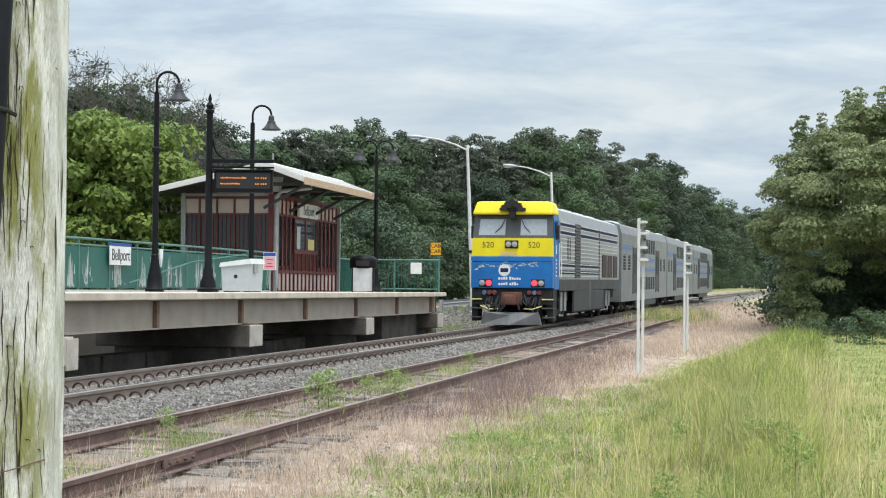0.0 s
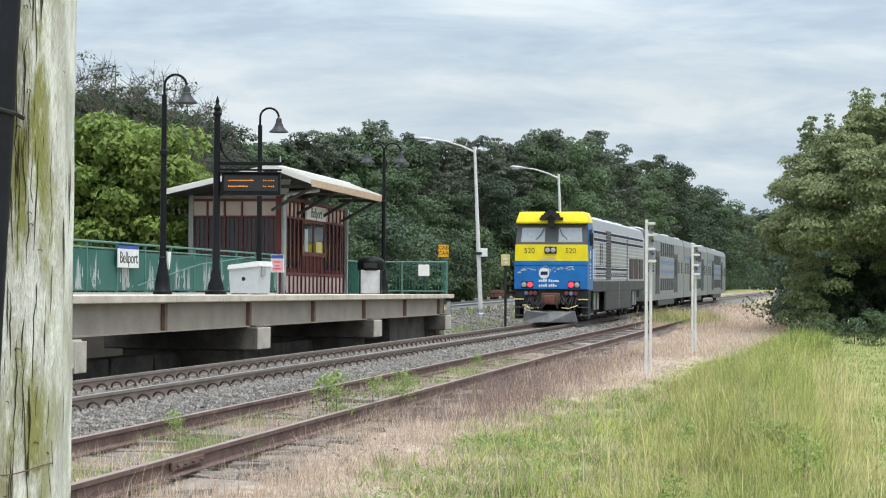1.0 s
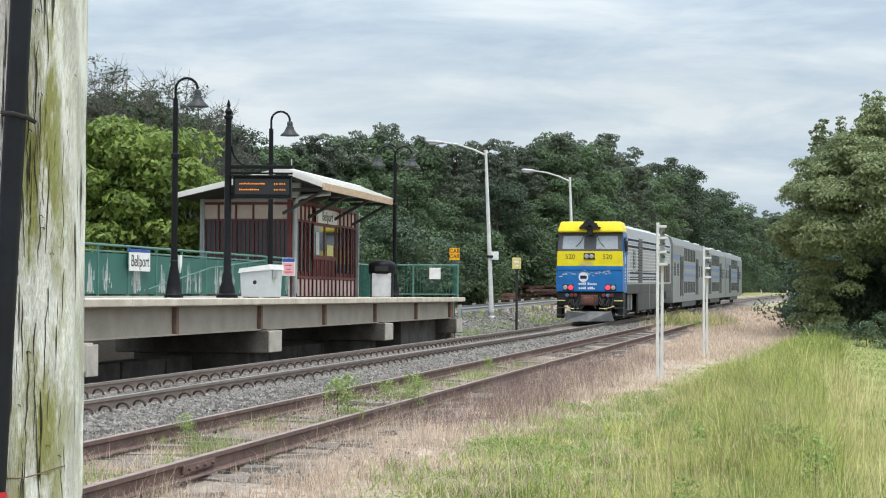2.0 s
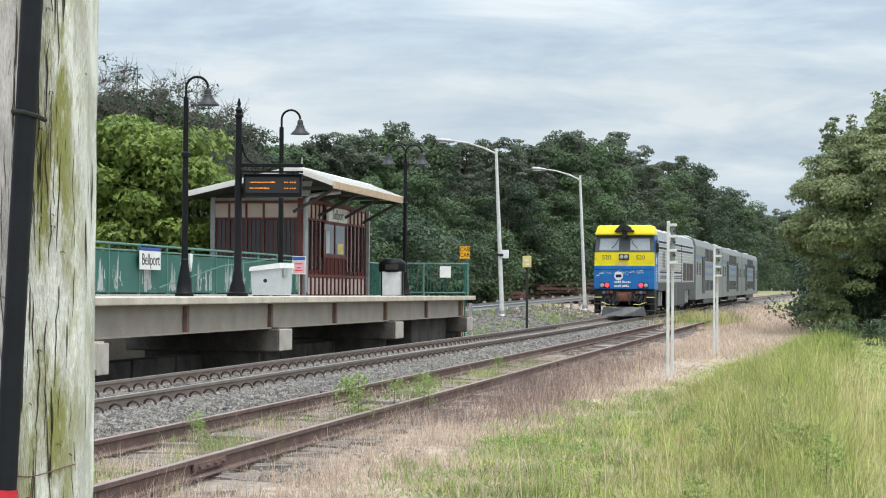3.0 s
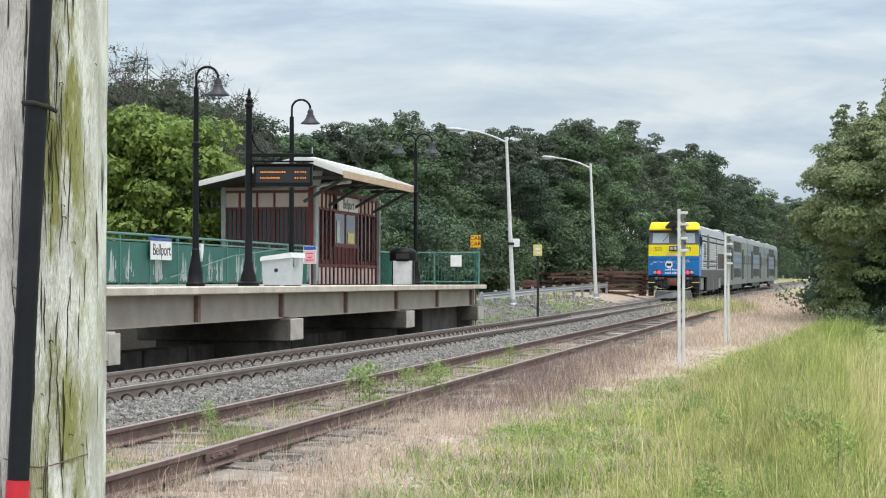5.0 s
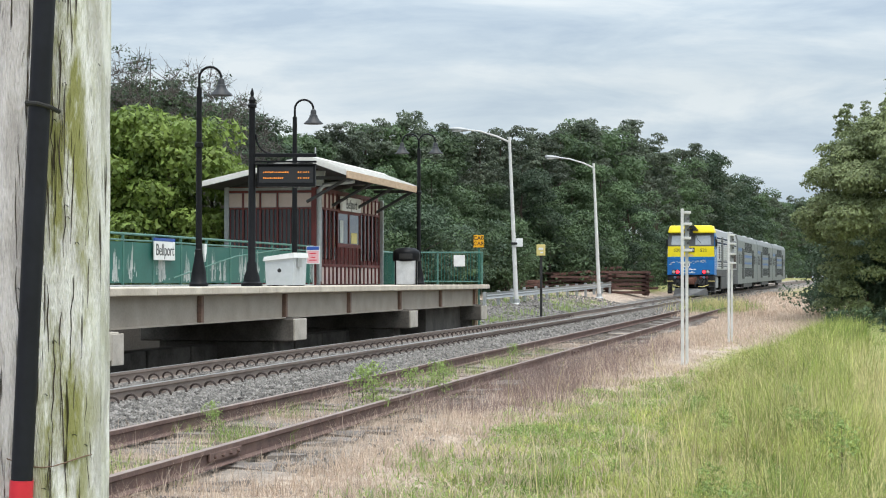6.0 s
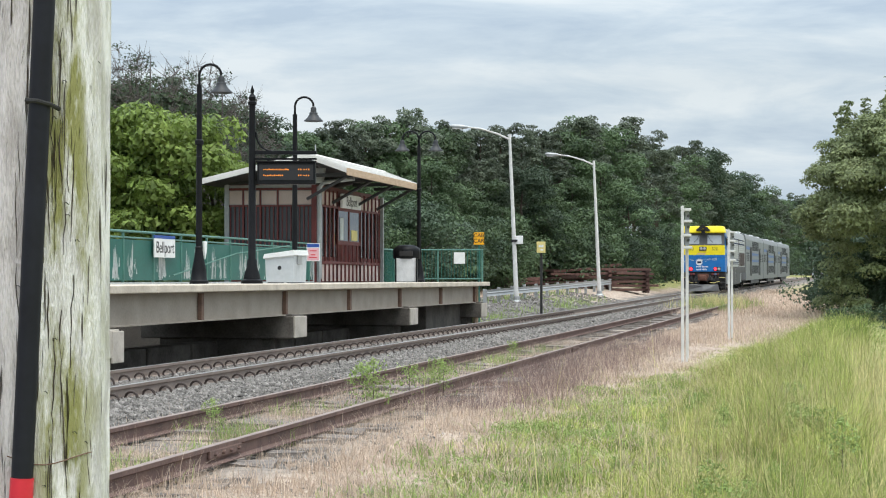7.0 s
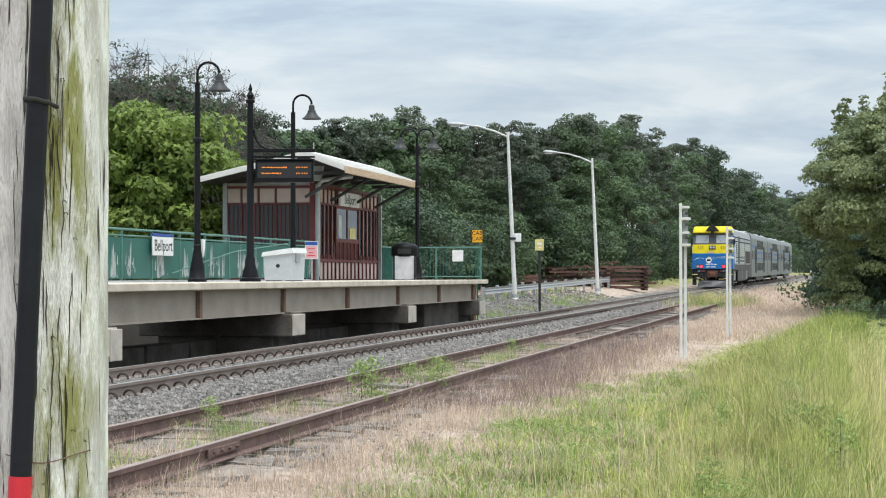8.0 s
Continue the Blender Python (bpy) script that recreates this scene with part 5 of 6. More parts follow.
def build_lineside():
    gz = lambda x, y: float(ground_z(x, y)) - 0.05
    l1 = street_light(pose(92, -3.53, gz(92, -3.53), 0, 0, -90), 8.08, -0.34, "tall galvanised street light leaning slightly, in the yard")
    bx = part("meter_box", Mesh().box(-0.05, 0.3, -0.1, 0.1, 2.8, 3.2, 0.02), M_WHITE, l1)
    part("strap", Mesh().lathe([(0.16, 2.9), (0.17, 2.92), (0.17, 3.0), (0.16, 3.02)], 10, pose(-0.1, 0, 0)), M_INK, l1)
    street_light(pose(112, -9.13, gz(112, -9.13), 0, 0, -90), 7.9, -0.33, "tall galvanised street light near the timber stacks")
    # small yellow speed sign on a dark post
    s = thing("line_sign", pose(82.6, -4.23, gz(82.6, -4.23), 0, 0, PA), "faded yellow square sign on a thin dark post", "sign")
    part("post", Mesh().box(-0.05, 0.05, -0.05, 0.05, 0, 3.12, 0.008), M_UNDER, s)
    part("board", Mesh().box(-0.08, -0.055, -0.19, 0.19, 2.74, 3.22, 0.006), M_SIGNTAN, s)
    part("text_bars", Mesh().box(-0.086, -0.082, -0.1, 0.1, 2.98, 3.08).box(-0.086, -0.082, -0.1, 0.02, 2.84, 2.9), M_WHITE, s)
    # stop marker for the crew
    c = thing("cab_car_sign", pose(66.2, -1.24, 0, 0, 0, PA), "orange-yellow square marker sign on a slim post", "sign")
    z = gz(66.2, -1.24)
    part("post", Mesh().tube([(0.03, 0.0, z), (0.03, 0, 2.9)], 0.028, 8), M_GREEN, c)
    part("board", Mesh().box(-0.015, 0.0, -0.18, 0.18, 2.5, 2.92, 0.004), M_SIGNY, c)
    face = Matrix.Rotation(radians(-90), 4, "Z") @ Matrix.Rotation(radians(90), 4, "X")
    lettering("letters", "CAB\nCAR", 0.19, Matrix.Translation((-0.018, 0, 2.72)) @ face, M_INK, c)
    # paired white posts with brackets
    for x, y, h, lab in ((38.1, -4.775, 3.16, "pair of white lineside posts with cross brackets"), (51.5, -7.69, 3.03, "farther pair of white lineside posts with cross brackets")):
        p = thing("lineside_post", pose(x, y, gz(x, y), 0, 0, -3), lab, "signal post", "white posts")
        part("post", Mesh().box(-0.045, 0.045, -0.005, 0.05, 0, h, 0.006), M_WHITEPOST, p)
        part("post", Mesh().box(0.36, 0.44, -0.125, -0.07, 0, h - 0.78, 0.006), M_WHITEPOST, p, "shorter white post behind")
        for k, dz in enumerate((0.05, 0.28, 0.56, 0.8)):
            part("bracket", Mesh().box(-0.06, 0.42, -0.15 - 0.02 * (k % 2), -0.004, h - dz - 0.05, h - dz, 0.006), M_WHITEPOST, p)
        part("back_plate", Mesh().box(0.05, 0.08, -0.12, -0.03, h - 0.85, h - 0.06, 0.004), M_GREYPAINT, p)
        for dz in (0.2, 0.42, 0.68):
            part("target", Mesh().lathe([(0.03, 0), (0.03, 0.05)], 10, pose(0.05, -0.1, h - dz, 0, -90, 0)), M_UNDERGREY, p)
    # guard rail
    g = thing("guard_rail", pose(0, 0, 0), "galvanised steel guard rail on short posts", "guard rail")
    a, b = Vector((88, -2.0, 0)), Vector((122, -10.7, 0))
    prof = [(-0.02, 0.3), (0.03, 0.26), (0.03, 0.2), (-0.02, 0.15), (0.03, 0.1), (0.03, 0.04), (-0.02, 0.0), (-0.035, 0.0), (0.01, 0.1), (-0.035, 0.15), (0.01, 0.2), (-0.035, 0.3)]
    d = (b - a)
    ang = math.degrees(math.atan2(d.y, d.x))
    za, zb = gz(a.x, a.y), gz(b.x, b.y)
    tilt = -math.degrees(math.atan2(zb - za, d.length))
    part("beam", Mesh().prism(prof, 0, d.length, "x", Matrix.Translation((a.x, a.y, za + 0.42)) @ pose(0, 0, 0, 0, tilt, ang)), M_GALV, g)
    for k in range(13):
        q = a.lerp(b, k / 12)
        part("post", Mesh().box(-0.07, 0.07, 0.02, 0.16, -0.2, 0.75, 0.01, pose(q.x, q.y, gz(q.x, q.y), 0, 0, ang)), M_GALV, g)
    # stacks of old timbers
    rnd = random.Random(21)
    beam = [mesh_data("timber", Mesh().box(-L / 2, L / 2, -0.11, 0.11, -0.075, 0.075, 0.012), M_OLDTIE) for L in (2.4, 2.6, 3.2)]
    for cx, cy, layers, n, lab, yaw in ((124, -11.9, 6, 6, "neat stack of old brown timbers with spacers", 90), (122, -7.9, 5, 7, "tumbled heap of old brown timbers", 84), (117, -4.4, 3, 7, "low heap of old timbers behind the guard rail", 97), (130, -10.2, 6.5, 6, "stack of old timbers at the wood's edge", 88)):
        z0 = float(ground_z(cx, cy))
        st = thing("timber_stack", pose(cx, cy, z0, 0, 0, yaw), lab, "timber stack", "timber stacks")
        for lay in range(int(layers)):
            for k in range(n - (lay // 2 if layers != 6 else 0)):
                o = new("timber", beam[rnd.randrange(3)])
                o.parent = st
                m = rnd.uniform(0.3, 1.5) * (1.0 if layers != 6 else 0.35)
                o.matrix_basis = pose(rnd.uniform(-1, 1) * m, (k - n / 2) * 0.34 + rnd.uniform(-0.04, 0.04), 0.14 + lay * 0.26, 0, rnd.uniform(-4, 4) * m, rnd.uniform(-9, 9) * m)
            if layers == 6:
                for xx in (-1.2, 1.2):
                    o = new("spacer", beam[0])
                    o.parent = st
                    o.matrix_basis = pose(xx, 0, 0.02 + lay * 0.26, 0, 0, 90)
    # relay cabinet far down the line
    q = rail_point(205, -5.5, -0.3)
    c = thing("relay_cabinet", pose(q[0], q[1], q[2], 0, 0, PA), "pale grey lineside relay cabinet", "cabinet")
    part("body", Mesh().box(-0.5, 0.5, -0.45, 0.45, 0, 1.6, 0.03), M_GREYPAINT, c)
    part("lid", Mesh().box(-0.55, 0.55, -0.5, 0.5, 1.6, 1.68, 0.02), M_GALV, c)


build_lineside()

# ---- utility pole beside the camera ----


def pole_material():
    m = mat("weathered_pole_wood", (0.84, 0.82, 0.80), (0.52, 0.495, 0.475), rough=0.95, scale=6, fine=60, bump=0.8, stretch=(5, 5, 1.0), contrast=0.13)
    nt = m.node_tree
    N, L = nt.nodes.new, nt.links.new
    bs = nt.nodes["Principled BSDF"]
    base = bs.inputs["Base Color"].links[0].from_socket
    co, mp = N("ShaderNodeTexCoord"), N("ShaderNodeMapping")
    mp.inputs["Scale"].default_value = (13, 13, 3.2)
    L(co.outputs["Object"], mp.inputs["Vector"])
    # green-brown algae in patches
    n = N("ShaderNodeTexNoise")
    n.inputs["Scale"].default_value, n.inputs["Detail"].default_value, n.inputs["Roughness"].default_value = 1.1, 7, 0.65
    L(mp.outputs["Vector"], n.inputs["Vector"])
    r = N("ShaderNodeValToRGB")
    r.color_ramp.elements[0].position, r.color_ramp.elements[0].color = 0.43, (0, 0, 0, 1)
    r.color_ramp.elements[1].position, r.color_ramp.elements[1].color = 0.55, (1, 1, 1, 1)
    L(n.outputs["Fac"], r.inputs["Fac"])
    # one side multiplied greyer, and the algae keeps to a strip next to it
    sp = N("ShaderNodeSeparateXYZ")
    L(co.outputs["Object"], sp.inputs[0])
    wob = N("ShaderNodeMath")
    wob.operation = "MULTIPLY_ADD"
    L(n.outputs["Fac"], wob.inputs[0])
    wob.inputs[1].default_value = 0.08
    L(sp.outputs["Y"], wob.inputs[2])

    def ramped(stops):
        q = N("ShaderNodeMapRange")
        q.inputs["From Min"].default_value, q.inputs["From Max"].default_value = stops
        L(wob.outputs[0], q.inputs["Value"])
        return q.outputs["Result"]
    lo_, hi_ = ramped((-0.125, -0.07)), ramped((0.03, -0.02))
    band = N("ShaderNodeMath")
    band.operation = "MULTIPLY"
    L(lo_, band.inputs[0])
    L(hi_, band.inputs[1])
    amt = N("ShaderNodeMath")
    amt.operation = "MULTIPLY"
    L(band.outputs[0], amt.inputs[0])
    L(r.outputs["Color"], amt.inputs[1])
    gm = N("ShaderNodeMix")
    gm.data_type, gm.blend_type = "RGBA", "MULTIPLY"
    L(ramped((-0.02, 0.03)), gm.inputs["Factor"])
    L(base, gm.inputs["A"])
    gm.inputs["B"].default_value = (0.82, 0.775, 0.79, 1)
    base = gm.outputs["Result"]
    x = N("ShaderNodeMix")
    x.data_type = "RGBA"
    L(amt.outputs[0], x.inputs["Factor"])
    L(base, x.inputs["A"])
    x.inputs["B"].default_value = (0.27, 0.265, 0.10, 1)
    # long drying cracks
    mp2 = N("ShaderNodeMapping")
    mp2.inputs["Scale"].default_value = (75, 75, 4.0)
    L(co.outputs["Object"], mp2.inputs["Vector"])
    n2 = N("ShaderNodeTexNoise")
    n2.inputs["Scale"].default_value, n2.inputs["Detail"].default_value = 1.0, 3
    L(mp2.outputs["Vector"], n2.inputs["Vector"])
    r2 = N("ShaderNodeValToRGB")
    r2.color_ramp.elements[0].position, r2.color_ramp.elements[0].color = 0.31, (0.12, 0.10, 0.08, 1)
    r2.color_ramp.elements[1].position, r2.color_ramp.elements[1].color = 0.35, (1, 1, 1, 1)
    L(n2.outputs["Fac"], r2.inputs["Fac"])
    y = N("ShaderNodeMix")
    y.data_type, y.blend_type = "RGBA", "MULTIPLY"
    y.inputs["Factor"].default_value = 1.0
    L(x.outputs["Result"], y.inputs["A"])
    L(r2.outputs["Color"], y.inputs["B"])
    L(y.outputs["Result"], bs.inputs["Base Color"])
    bp = N("ShaderNodeBump")
    bp.inputs["Strength"].default_value, bp.inputs["Distance"].default_value = 0.8, 0.01
    L(r2.outputs["Color"], bp.inputs["Height"])
    L(bs.inputs["Normal"].links[0].from_socket, bp.inputs["Normal"])
    L(bp.outputs["Normal"], bs.inputs["Normal"])
    return m


def build_utility_pole():
    cx, cy, r = 4.15, 0.884, 0.160
    u = thing("utility_pole", pose(cx, cy, 0), "weathered grey utility pole with algae streaks and a black conduit", "utility pole")
    rng = np.random.default_rng(6)
    n, rings = 56, 90
    vs, fs = [], []
    ph = rng.uniform(0, 6.28, 8)
    for i in range(rings):
        z = -0.5 + 8.5 * i / (rings - 1)
        rr = r * (1.012 - 0.012 * z)
        for k in range(n):
            a = 2 * math.pi * k / n
            d = 0.0035 * math.sin(7 * a + ph[0] + 0.25 * z) + 0.0025 * math.sin(13 * a + ph[1] - 0.4 * z) + 0.002 * math.sin(23 * a + ph[2] + 0.3 * math.sin(2 * z)) + rng.normal(0, 0.0008)
            vs.append((math.cos(a) * (rr + d), math.sin(a) * (rr + d), z))
    for i in range(rings - 1):
        for k in range(n):
            j = (k + 1) % n
            fs.append((i * n + k, i * n + j, (i + 1) * n + j, (i + 1) * n + k))
    part("shaft", Mesh().add(vs, fs), pole_material(), u, smooth=True)
    # conduit strapped on, a little out of plumb
    def on(px_y, z, out=0.03):
        # a point just off the shaft's near face at a sideways offset
        x = -math.sqrt(max(r * r - px_y * px_y, 0.0)) - out
        return (x, px_y, z)
    c0, c1 = on(-0.013, 0.874, 0.02), on(-0.056, 1.91, 0.02)
    d = Vector(c1) - Vector(c0)
    lo, hi = Vector(c0) - d * 0.9, Vector(c1) + d * 2.0
    part("conduit", Mesh().tube([lo, hi], 0.0225, 20), M_CONDUIT, u, "black plastic cable conduit", True)
    mid = Vector(c0).lerp(Vector(c1), 0.79)
    part("strap", Mesh().tube([mid + Vector((0.03, 0.03, 0.004)), mid + Vector((-0.012, 0.024, 0.006)), mid + Vector((-0.026, 0, 0.004)), mid + Vector((-0.012, -0.024, -0.002)), mid + Vector((0.03, -0.034, -0.008))], 0.005, 8), M_UNDER, u, "thin wire strap")
    q = Vector(c0).lerp(Vector(c1), 0.02)
    part("tape_band", Mesh().tube([q - d * 0.023, q + d * 0.023], 0.0245, 20), M_REDTAPE, u, "band of red tape", True)
    # wire round the pole, staples and knots
    for z, t in ((0.955, 0.012),):
        pts = [(-math.sqrt(r * r - y * y) - 0.004, y, z + t * math.sin(y * 30) - 0.12 * y * y) for y in np.linspace(-0.15, 0.02, 10)]
        part("tie_wire", Mesh().tube(pts, 0.0014, 5), M_GIRDERRUST, u)
    rnd = random.Random(14)
    dark = mat("dark_wood_check", (0.07, 0.055, 0.04), (0.03, 0.024, 0.018), rough=0.95, bump=0)
    for k in range(70):
        y, z, n = rnd.gauss(-0.06, 0.045), rnd.uniform(0.65, 2.0), rnd.randint(3, 8)
        wide = rnd.uniform(0.0006, 0.0019)
        pts, yy = [], y
        for i in range(n):
            yy = min(max(yy + rnd.gauss(0, 0.0022), -0.15), 0.15)
            pts.append((-math.sqrt(r * r - yy * yy) * (1.005 - 0.006 * z) - 0.0008, yy, z + i * 0.035))
        taper = [max(0.0003, wide * math.sin(math.pi * (i + 0.5) / n)) for i in range(n)]
        part("drying_check", Mesh().tube(pts, taper, 5), dark, u)
    rnd = random.Random(3)
    for k in range(26):
        y, z = rnd.uniform(-0.15, 0.0), rnd.uniform(0.7, 2.0)
        x = -math.sqrt(r * r - y * y)
        part("staple", Mesh().tube([(x + 0.003, y - 0.004, z), (x - 0.004, y - 0.002, z + 0.004), (x - 0.004, y + 0.003, z + 0.004), (x + 0.003, y + 0.004, z - 0.002)], 0.0011, 4), M_UNDER, u)


build_utility_pole()

# ---- trees ----


def leaf_cloud(rng, centres, radii, count, size, flat=1.0, droop=0.0, jitter=0.42):
    """Leaves as small pointed blades on the upper shells of clumps, facing outwards and up."""
    centres, radii = np.asarray(centres), np.asarray(radii)
    wts = radii ** 2
    idx = rng.choice(len(centres), count, p=wts / wts.sum())
    d = rng.normal(size=(count, 3))
    d /= np.linalg.norm(d, axis=1, keepdims=True)
    d[:, 2] = np.where(rng.random(count) < 0.6, np.abs(d[:, 2]), d[:, 2])
    rad = radii[idx] * (0.62 + 0.46 * rng.random(count) ** 0.8)
    p = centres[idx] + d * rad[:, None] * np.array([1, 1, flat])
    n = d * 0.75 + rng.normal(0, jitter, (count, 3)) + np.array([0, 0, 0.45])
    n /= np.linalg.norm(n, axis=1, keepdims=True)
    u = np.cross(n, rng.normal(size=(count, 3)))
    u /= np.linalg.norm(u, axis=1, keepdims=True)
    u[:, 2] -= droop
    w = np.cross(n, u)
    s = size * rng.uniform(0.6, 1.35, count)[:, None]
    a, b, c = p - u * s, p + u * s * 0.8 + w * s * 0.62, p + u * s * 0.8 - w * s * 0.62
    vs = np.stack([a, b, c], 1).reshape(-1, 3)
    return vs, np.arange(3 * count), np.full(count, 3)


def limb_mesh(rng, height, r0, spread, levels, crown_base, lean=0.0):
    mb = Mesh()
    tips = []
    top = Vector((lean * height, rng.normal(0, 0.02) * height, height * 0.9))
    trunk = [Vector((0, 0, -0.3)), Vector((lean * height * 0.3, 0.02 * height * rng.normal(), height * 0.35)), Vector((lean * height * 0.7, 0.02 * height * rng.normal(), height * 0.65)), top]
    mb.tube(trunk, [r0 * 1.25, r0 * 0.9, r0 * 0.55, r0 * 0.15], 9)
    for k in range(levels):
        f = crown_base + (0.97 - crown_base) * (k + rng.random() * 0.6) / levels
        a = k * 2.4 + rng.normal(0, 0.3)
        i = min(int(f * 3), 2)
        p = trunk[i].lerp(trunk[i + 1], f * 3 - i) if f < 1 else top
        ln = spread * (1.15 - f * 0.75) * rng.uniform(0.75, 1.15)
        q = p + Vector((math.cos(a) * ln * 0.55, math.sin(a) * ln * 0.55, ln * 0.28))
        e = p + Vector((math.cos(a + 0.2) * ln, math.sin(a + 0.2) * ln, ln * 0.42))
        rr = r0 * 0.4 * (1.1 - f)
        mb.tube([p, q, e], [rr, rr * 0.65, rr * 0.2], 6)
        tips += [q, e]
        for m in range(3):
            e2 = q.lerp(e, rng.random()) + Vector(rng.normal(0, ln * 0.22, 3))
            mb.tube([q.lerp(e, 0.3 * m), e2], [rr * 0.35, rr * 0.1], 5)
            tips.append(e2)
    return mb, tips, top


def tree_meshes(seed, height, spread, leaves, size, leaf, crown_base=0.3, levels=12, clump=0.22, flat=0.8, droop=0.0, r0=0.18, fill=0):
    rng = np.random.default_rng(seed)
    mb, tips, top = limb_mesh(rng, height, r0, spread, levels, crown_base)
    cs = [tuple(t) for t in tips] + [tuple(top)]
    for k in range(fill):
        a, z = rng.uniform(0, 6.28), rng.uniform(crown_base * 0.5, 0.95)
        rr = spread * math.sqrt(max(0.0, 1 - ((z - 0.45) / 0.58) ** 2)) * rng.uniform(0.5, 0.95)
        cs.append((math.cos(a) * rr, math.sin(a) * rr, z * height))
    rad = [spread * clump * rng.uniform(0.7, 1.35) for _ in cs]
    vs, fl, sz = leaf_cloud(rng, cs, rad, leaves, size, flat, droop)
    return mesh_data("trunk", mb, M_BARK, True), raw_mesh("crown", vs, fl, sz, leaf)


def plant(name, meshes, m, label, category="tree", group="", scale=1.0):
    t = thing(name, m @ Matrix.Diagonal((scale, scale, scale, 1)), label, category, group)
    t.matrix_basis = m
    t.scale = (scale, scale, scale)
    for nm, me in zip(("trunk", "crown"), meshes):
        if me:
            new(nm, me).parent = t
    return t


def world_at(px, d):
    """Sideways place of a bearing, as a slope from the camera's line, at a distance."""
    return d, -px * d


def build_forest():
    rnd = random.Random(31)
    oak = [tree_meshes(100 + k, 11, 3.6, 15000, 0.115, M_LEAF_DARK if k % 2 else M_LEAF_MID, 0.16, 11, 0.25, 0.62, 0, 0.2, 20) for k in range(4)]
    pine = [tree_meshes(200 + k, 12, 2.5, 11500, 0.095, M_LEAF_PINE, 0.40, 22, 0.17, 0.55, 0, 0.17, 4) for k in range(4)]
    bush = [tree_meshes(300 + k, 4.2, 2.4, 5200, 0.09, M_LEAF_MID if k else M_LEAF_DARK, 0.05, 9, 0.3, 0.7, 0, 0.07, 12) for k in range(3)]
    # the wood's edge: bearing (tangent, right positive), slope of the treetops, distance
    top_t = [-0.19, -0.171, -0.159, -0.142, -0.127, -0.112, -0.097, -0.083, -0.065, -0.053, -0.0415, -0.027, -0.012, 0.003, 0.02, 0.035, 0.044, 0.0586, 0.073, 0.085, 0.097, 0.1086, 0.1204, 0.135, 0.147, 0.1557, 0.166, 0.182, 0.24]
    top_e = [0.112, 0.110, 0.107, 0.104, 0.098, 0.092, 0.086, 0.081, 0.078, 0.078, 0.081, 0.085, 0.0865, 0.081, 0.0785, 0.075, 0.073, 0.077, 0.085, 0.086, 0.0777, 0.0733, 0.0668, 0.0668, 0.0556, 0.054, 0.041, 0.040, 0.042]
    far_t, far_d = [-0.19, -0.1, 0.0, 0.06, 0.1, 0.115, 0.13, 0.15, 0.17, 0.18, 0.24], [84, 98, 114, 138, 154, 200, 240, 290, 350, 420, 440]
    rows = []
    t = -0.188
    while t < 0.235:
        d = float(np.interp(t, far_t, far_d))
        e = float(np.interp(t, top_t, top_e)) * rnd.uniform(0.965, 1.01)
        high = e * d + 1.33 + 0.4
        kind = pine if rnd.random() < 0.6 else oak
        rows.append((t, d, high * 1.04, kind))
        rows.append((t + 0.006, d * 1.06, high * rnd.uniform(0.9, 1.03), pine))
        if rnd.random() < 0.75:
            rows.append((t + rnd.uniform(-0.004, 0.004), d * (0.94 if t < 0.11 else 0.985), high * rnd.uniform(0.6, 0.82), oak))
        if rnd.random() < 0.5 and t < 0.12:
            rows.append((t + rnd.uniform(-0.006, 0.006), d * 0.91, high * rnd.uniform(0.38, 0.55), oak if rnd.random() < 0.6 else bush))
        t += rnd.uniform(0.0095, 0.0135) * min(1.0, 120 / d + 0.12)
    for i, (t, d, h, kind) in enumerate(rows):
        x, y = world_at(t, d)
        off = float(offset_of(x, y))
        if -6 < off < 6 and d < 400:
            continue
        base = 12.4 if kind is pine else 12.3 if kind is oak else 4.6
        plant("tree", kind[i % len(kind)], pose(x, y, float(ground_z(x, y)) - 0.1, 0, 0, rnd.uniform(0, 360)),
              "dark pine in the wood behind the railway" if kind is pine else "young leafy tree at the foot of the wood" if kind is bush else "dense leafy oak in the wood behind the railway", group="wood", scale=h / base)
    for i in range(64):
        t = -0.19 + 0.37 * i / 63
        d = float(np.interp(t, [-0.19, -0.1, 0.0, 0.1, 0.13, 0.16, 0.18], [72, 80, 104, 140, 205, 300, 400])) * rnd.uniform(0.97, 1.05)
        x, y = world_at(t, d)
        if abs(float(offset_of(x, y))) < 4.5 and d < 380:
            continue
        plant("bush", bush[i % 3], pose(x, y, float(ground_z(x, y)) - 0.1, 0, 0, rnd.uniform(0, 360)), "leafy green shrub at the wood's edge", "shrub", "wood edge", rnd.uniform(0.7, 1.35))
    for x in range(165, 430, 8):
        for off in (7.5, -9.0):
            q = rail_point(x, off + rnd.uniform(-0.8, 0.8), 0)
            plant("bush", bush[x % 3], pose(q[0], q[1], float(ground_z(q[0], q[1])) - 0.1, 0, 0, 30 * x), "leafy green shrub beside the far track", "shrub", "lineside shrubs", rnd.uniform(0.6, 1.0))
    # shrubs rank against the rear of the platform
    for i in range(15):
        m = at(-27 + i * 2.3, 8.0 + rnd.uniform(-0.3, 0.9), -0.3, 60 * i)
        plant("bush", bush[i % 3], m, "dark shrub growing behind the platform", "shrub", "platform shrubs", rnd.uniform(0.42, 0.56))
    # fresh green maple behind the fence
    maple = [tree_meshes(400 + k, 6.6, 2.7, 17000, 0.09, M_LEAF_BRIGHT, 0.12, 14, 0.26, 0.6, 0.35, 0.12, 14) for k in range(2)]
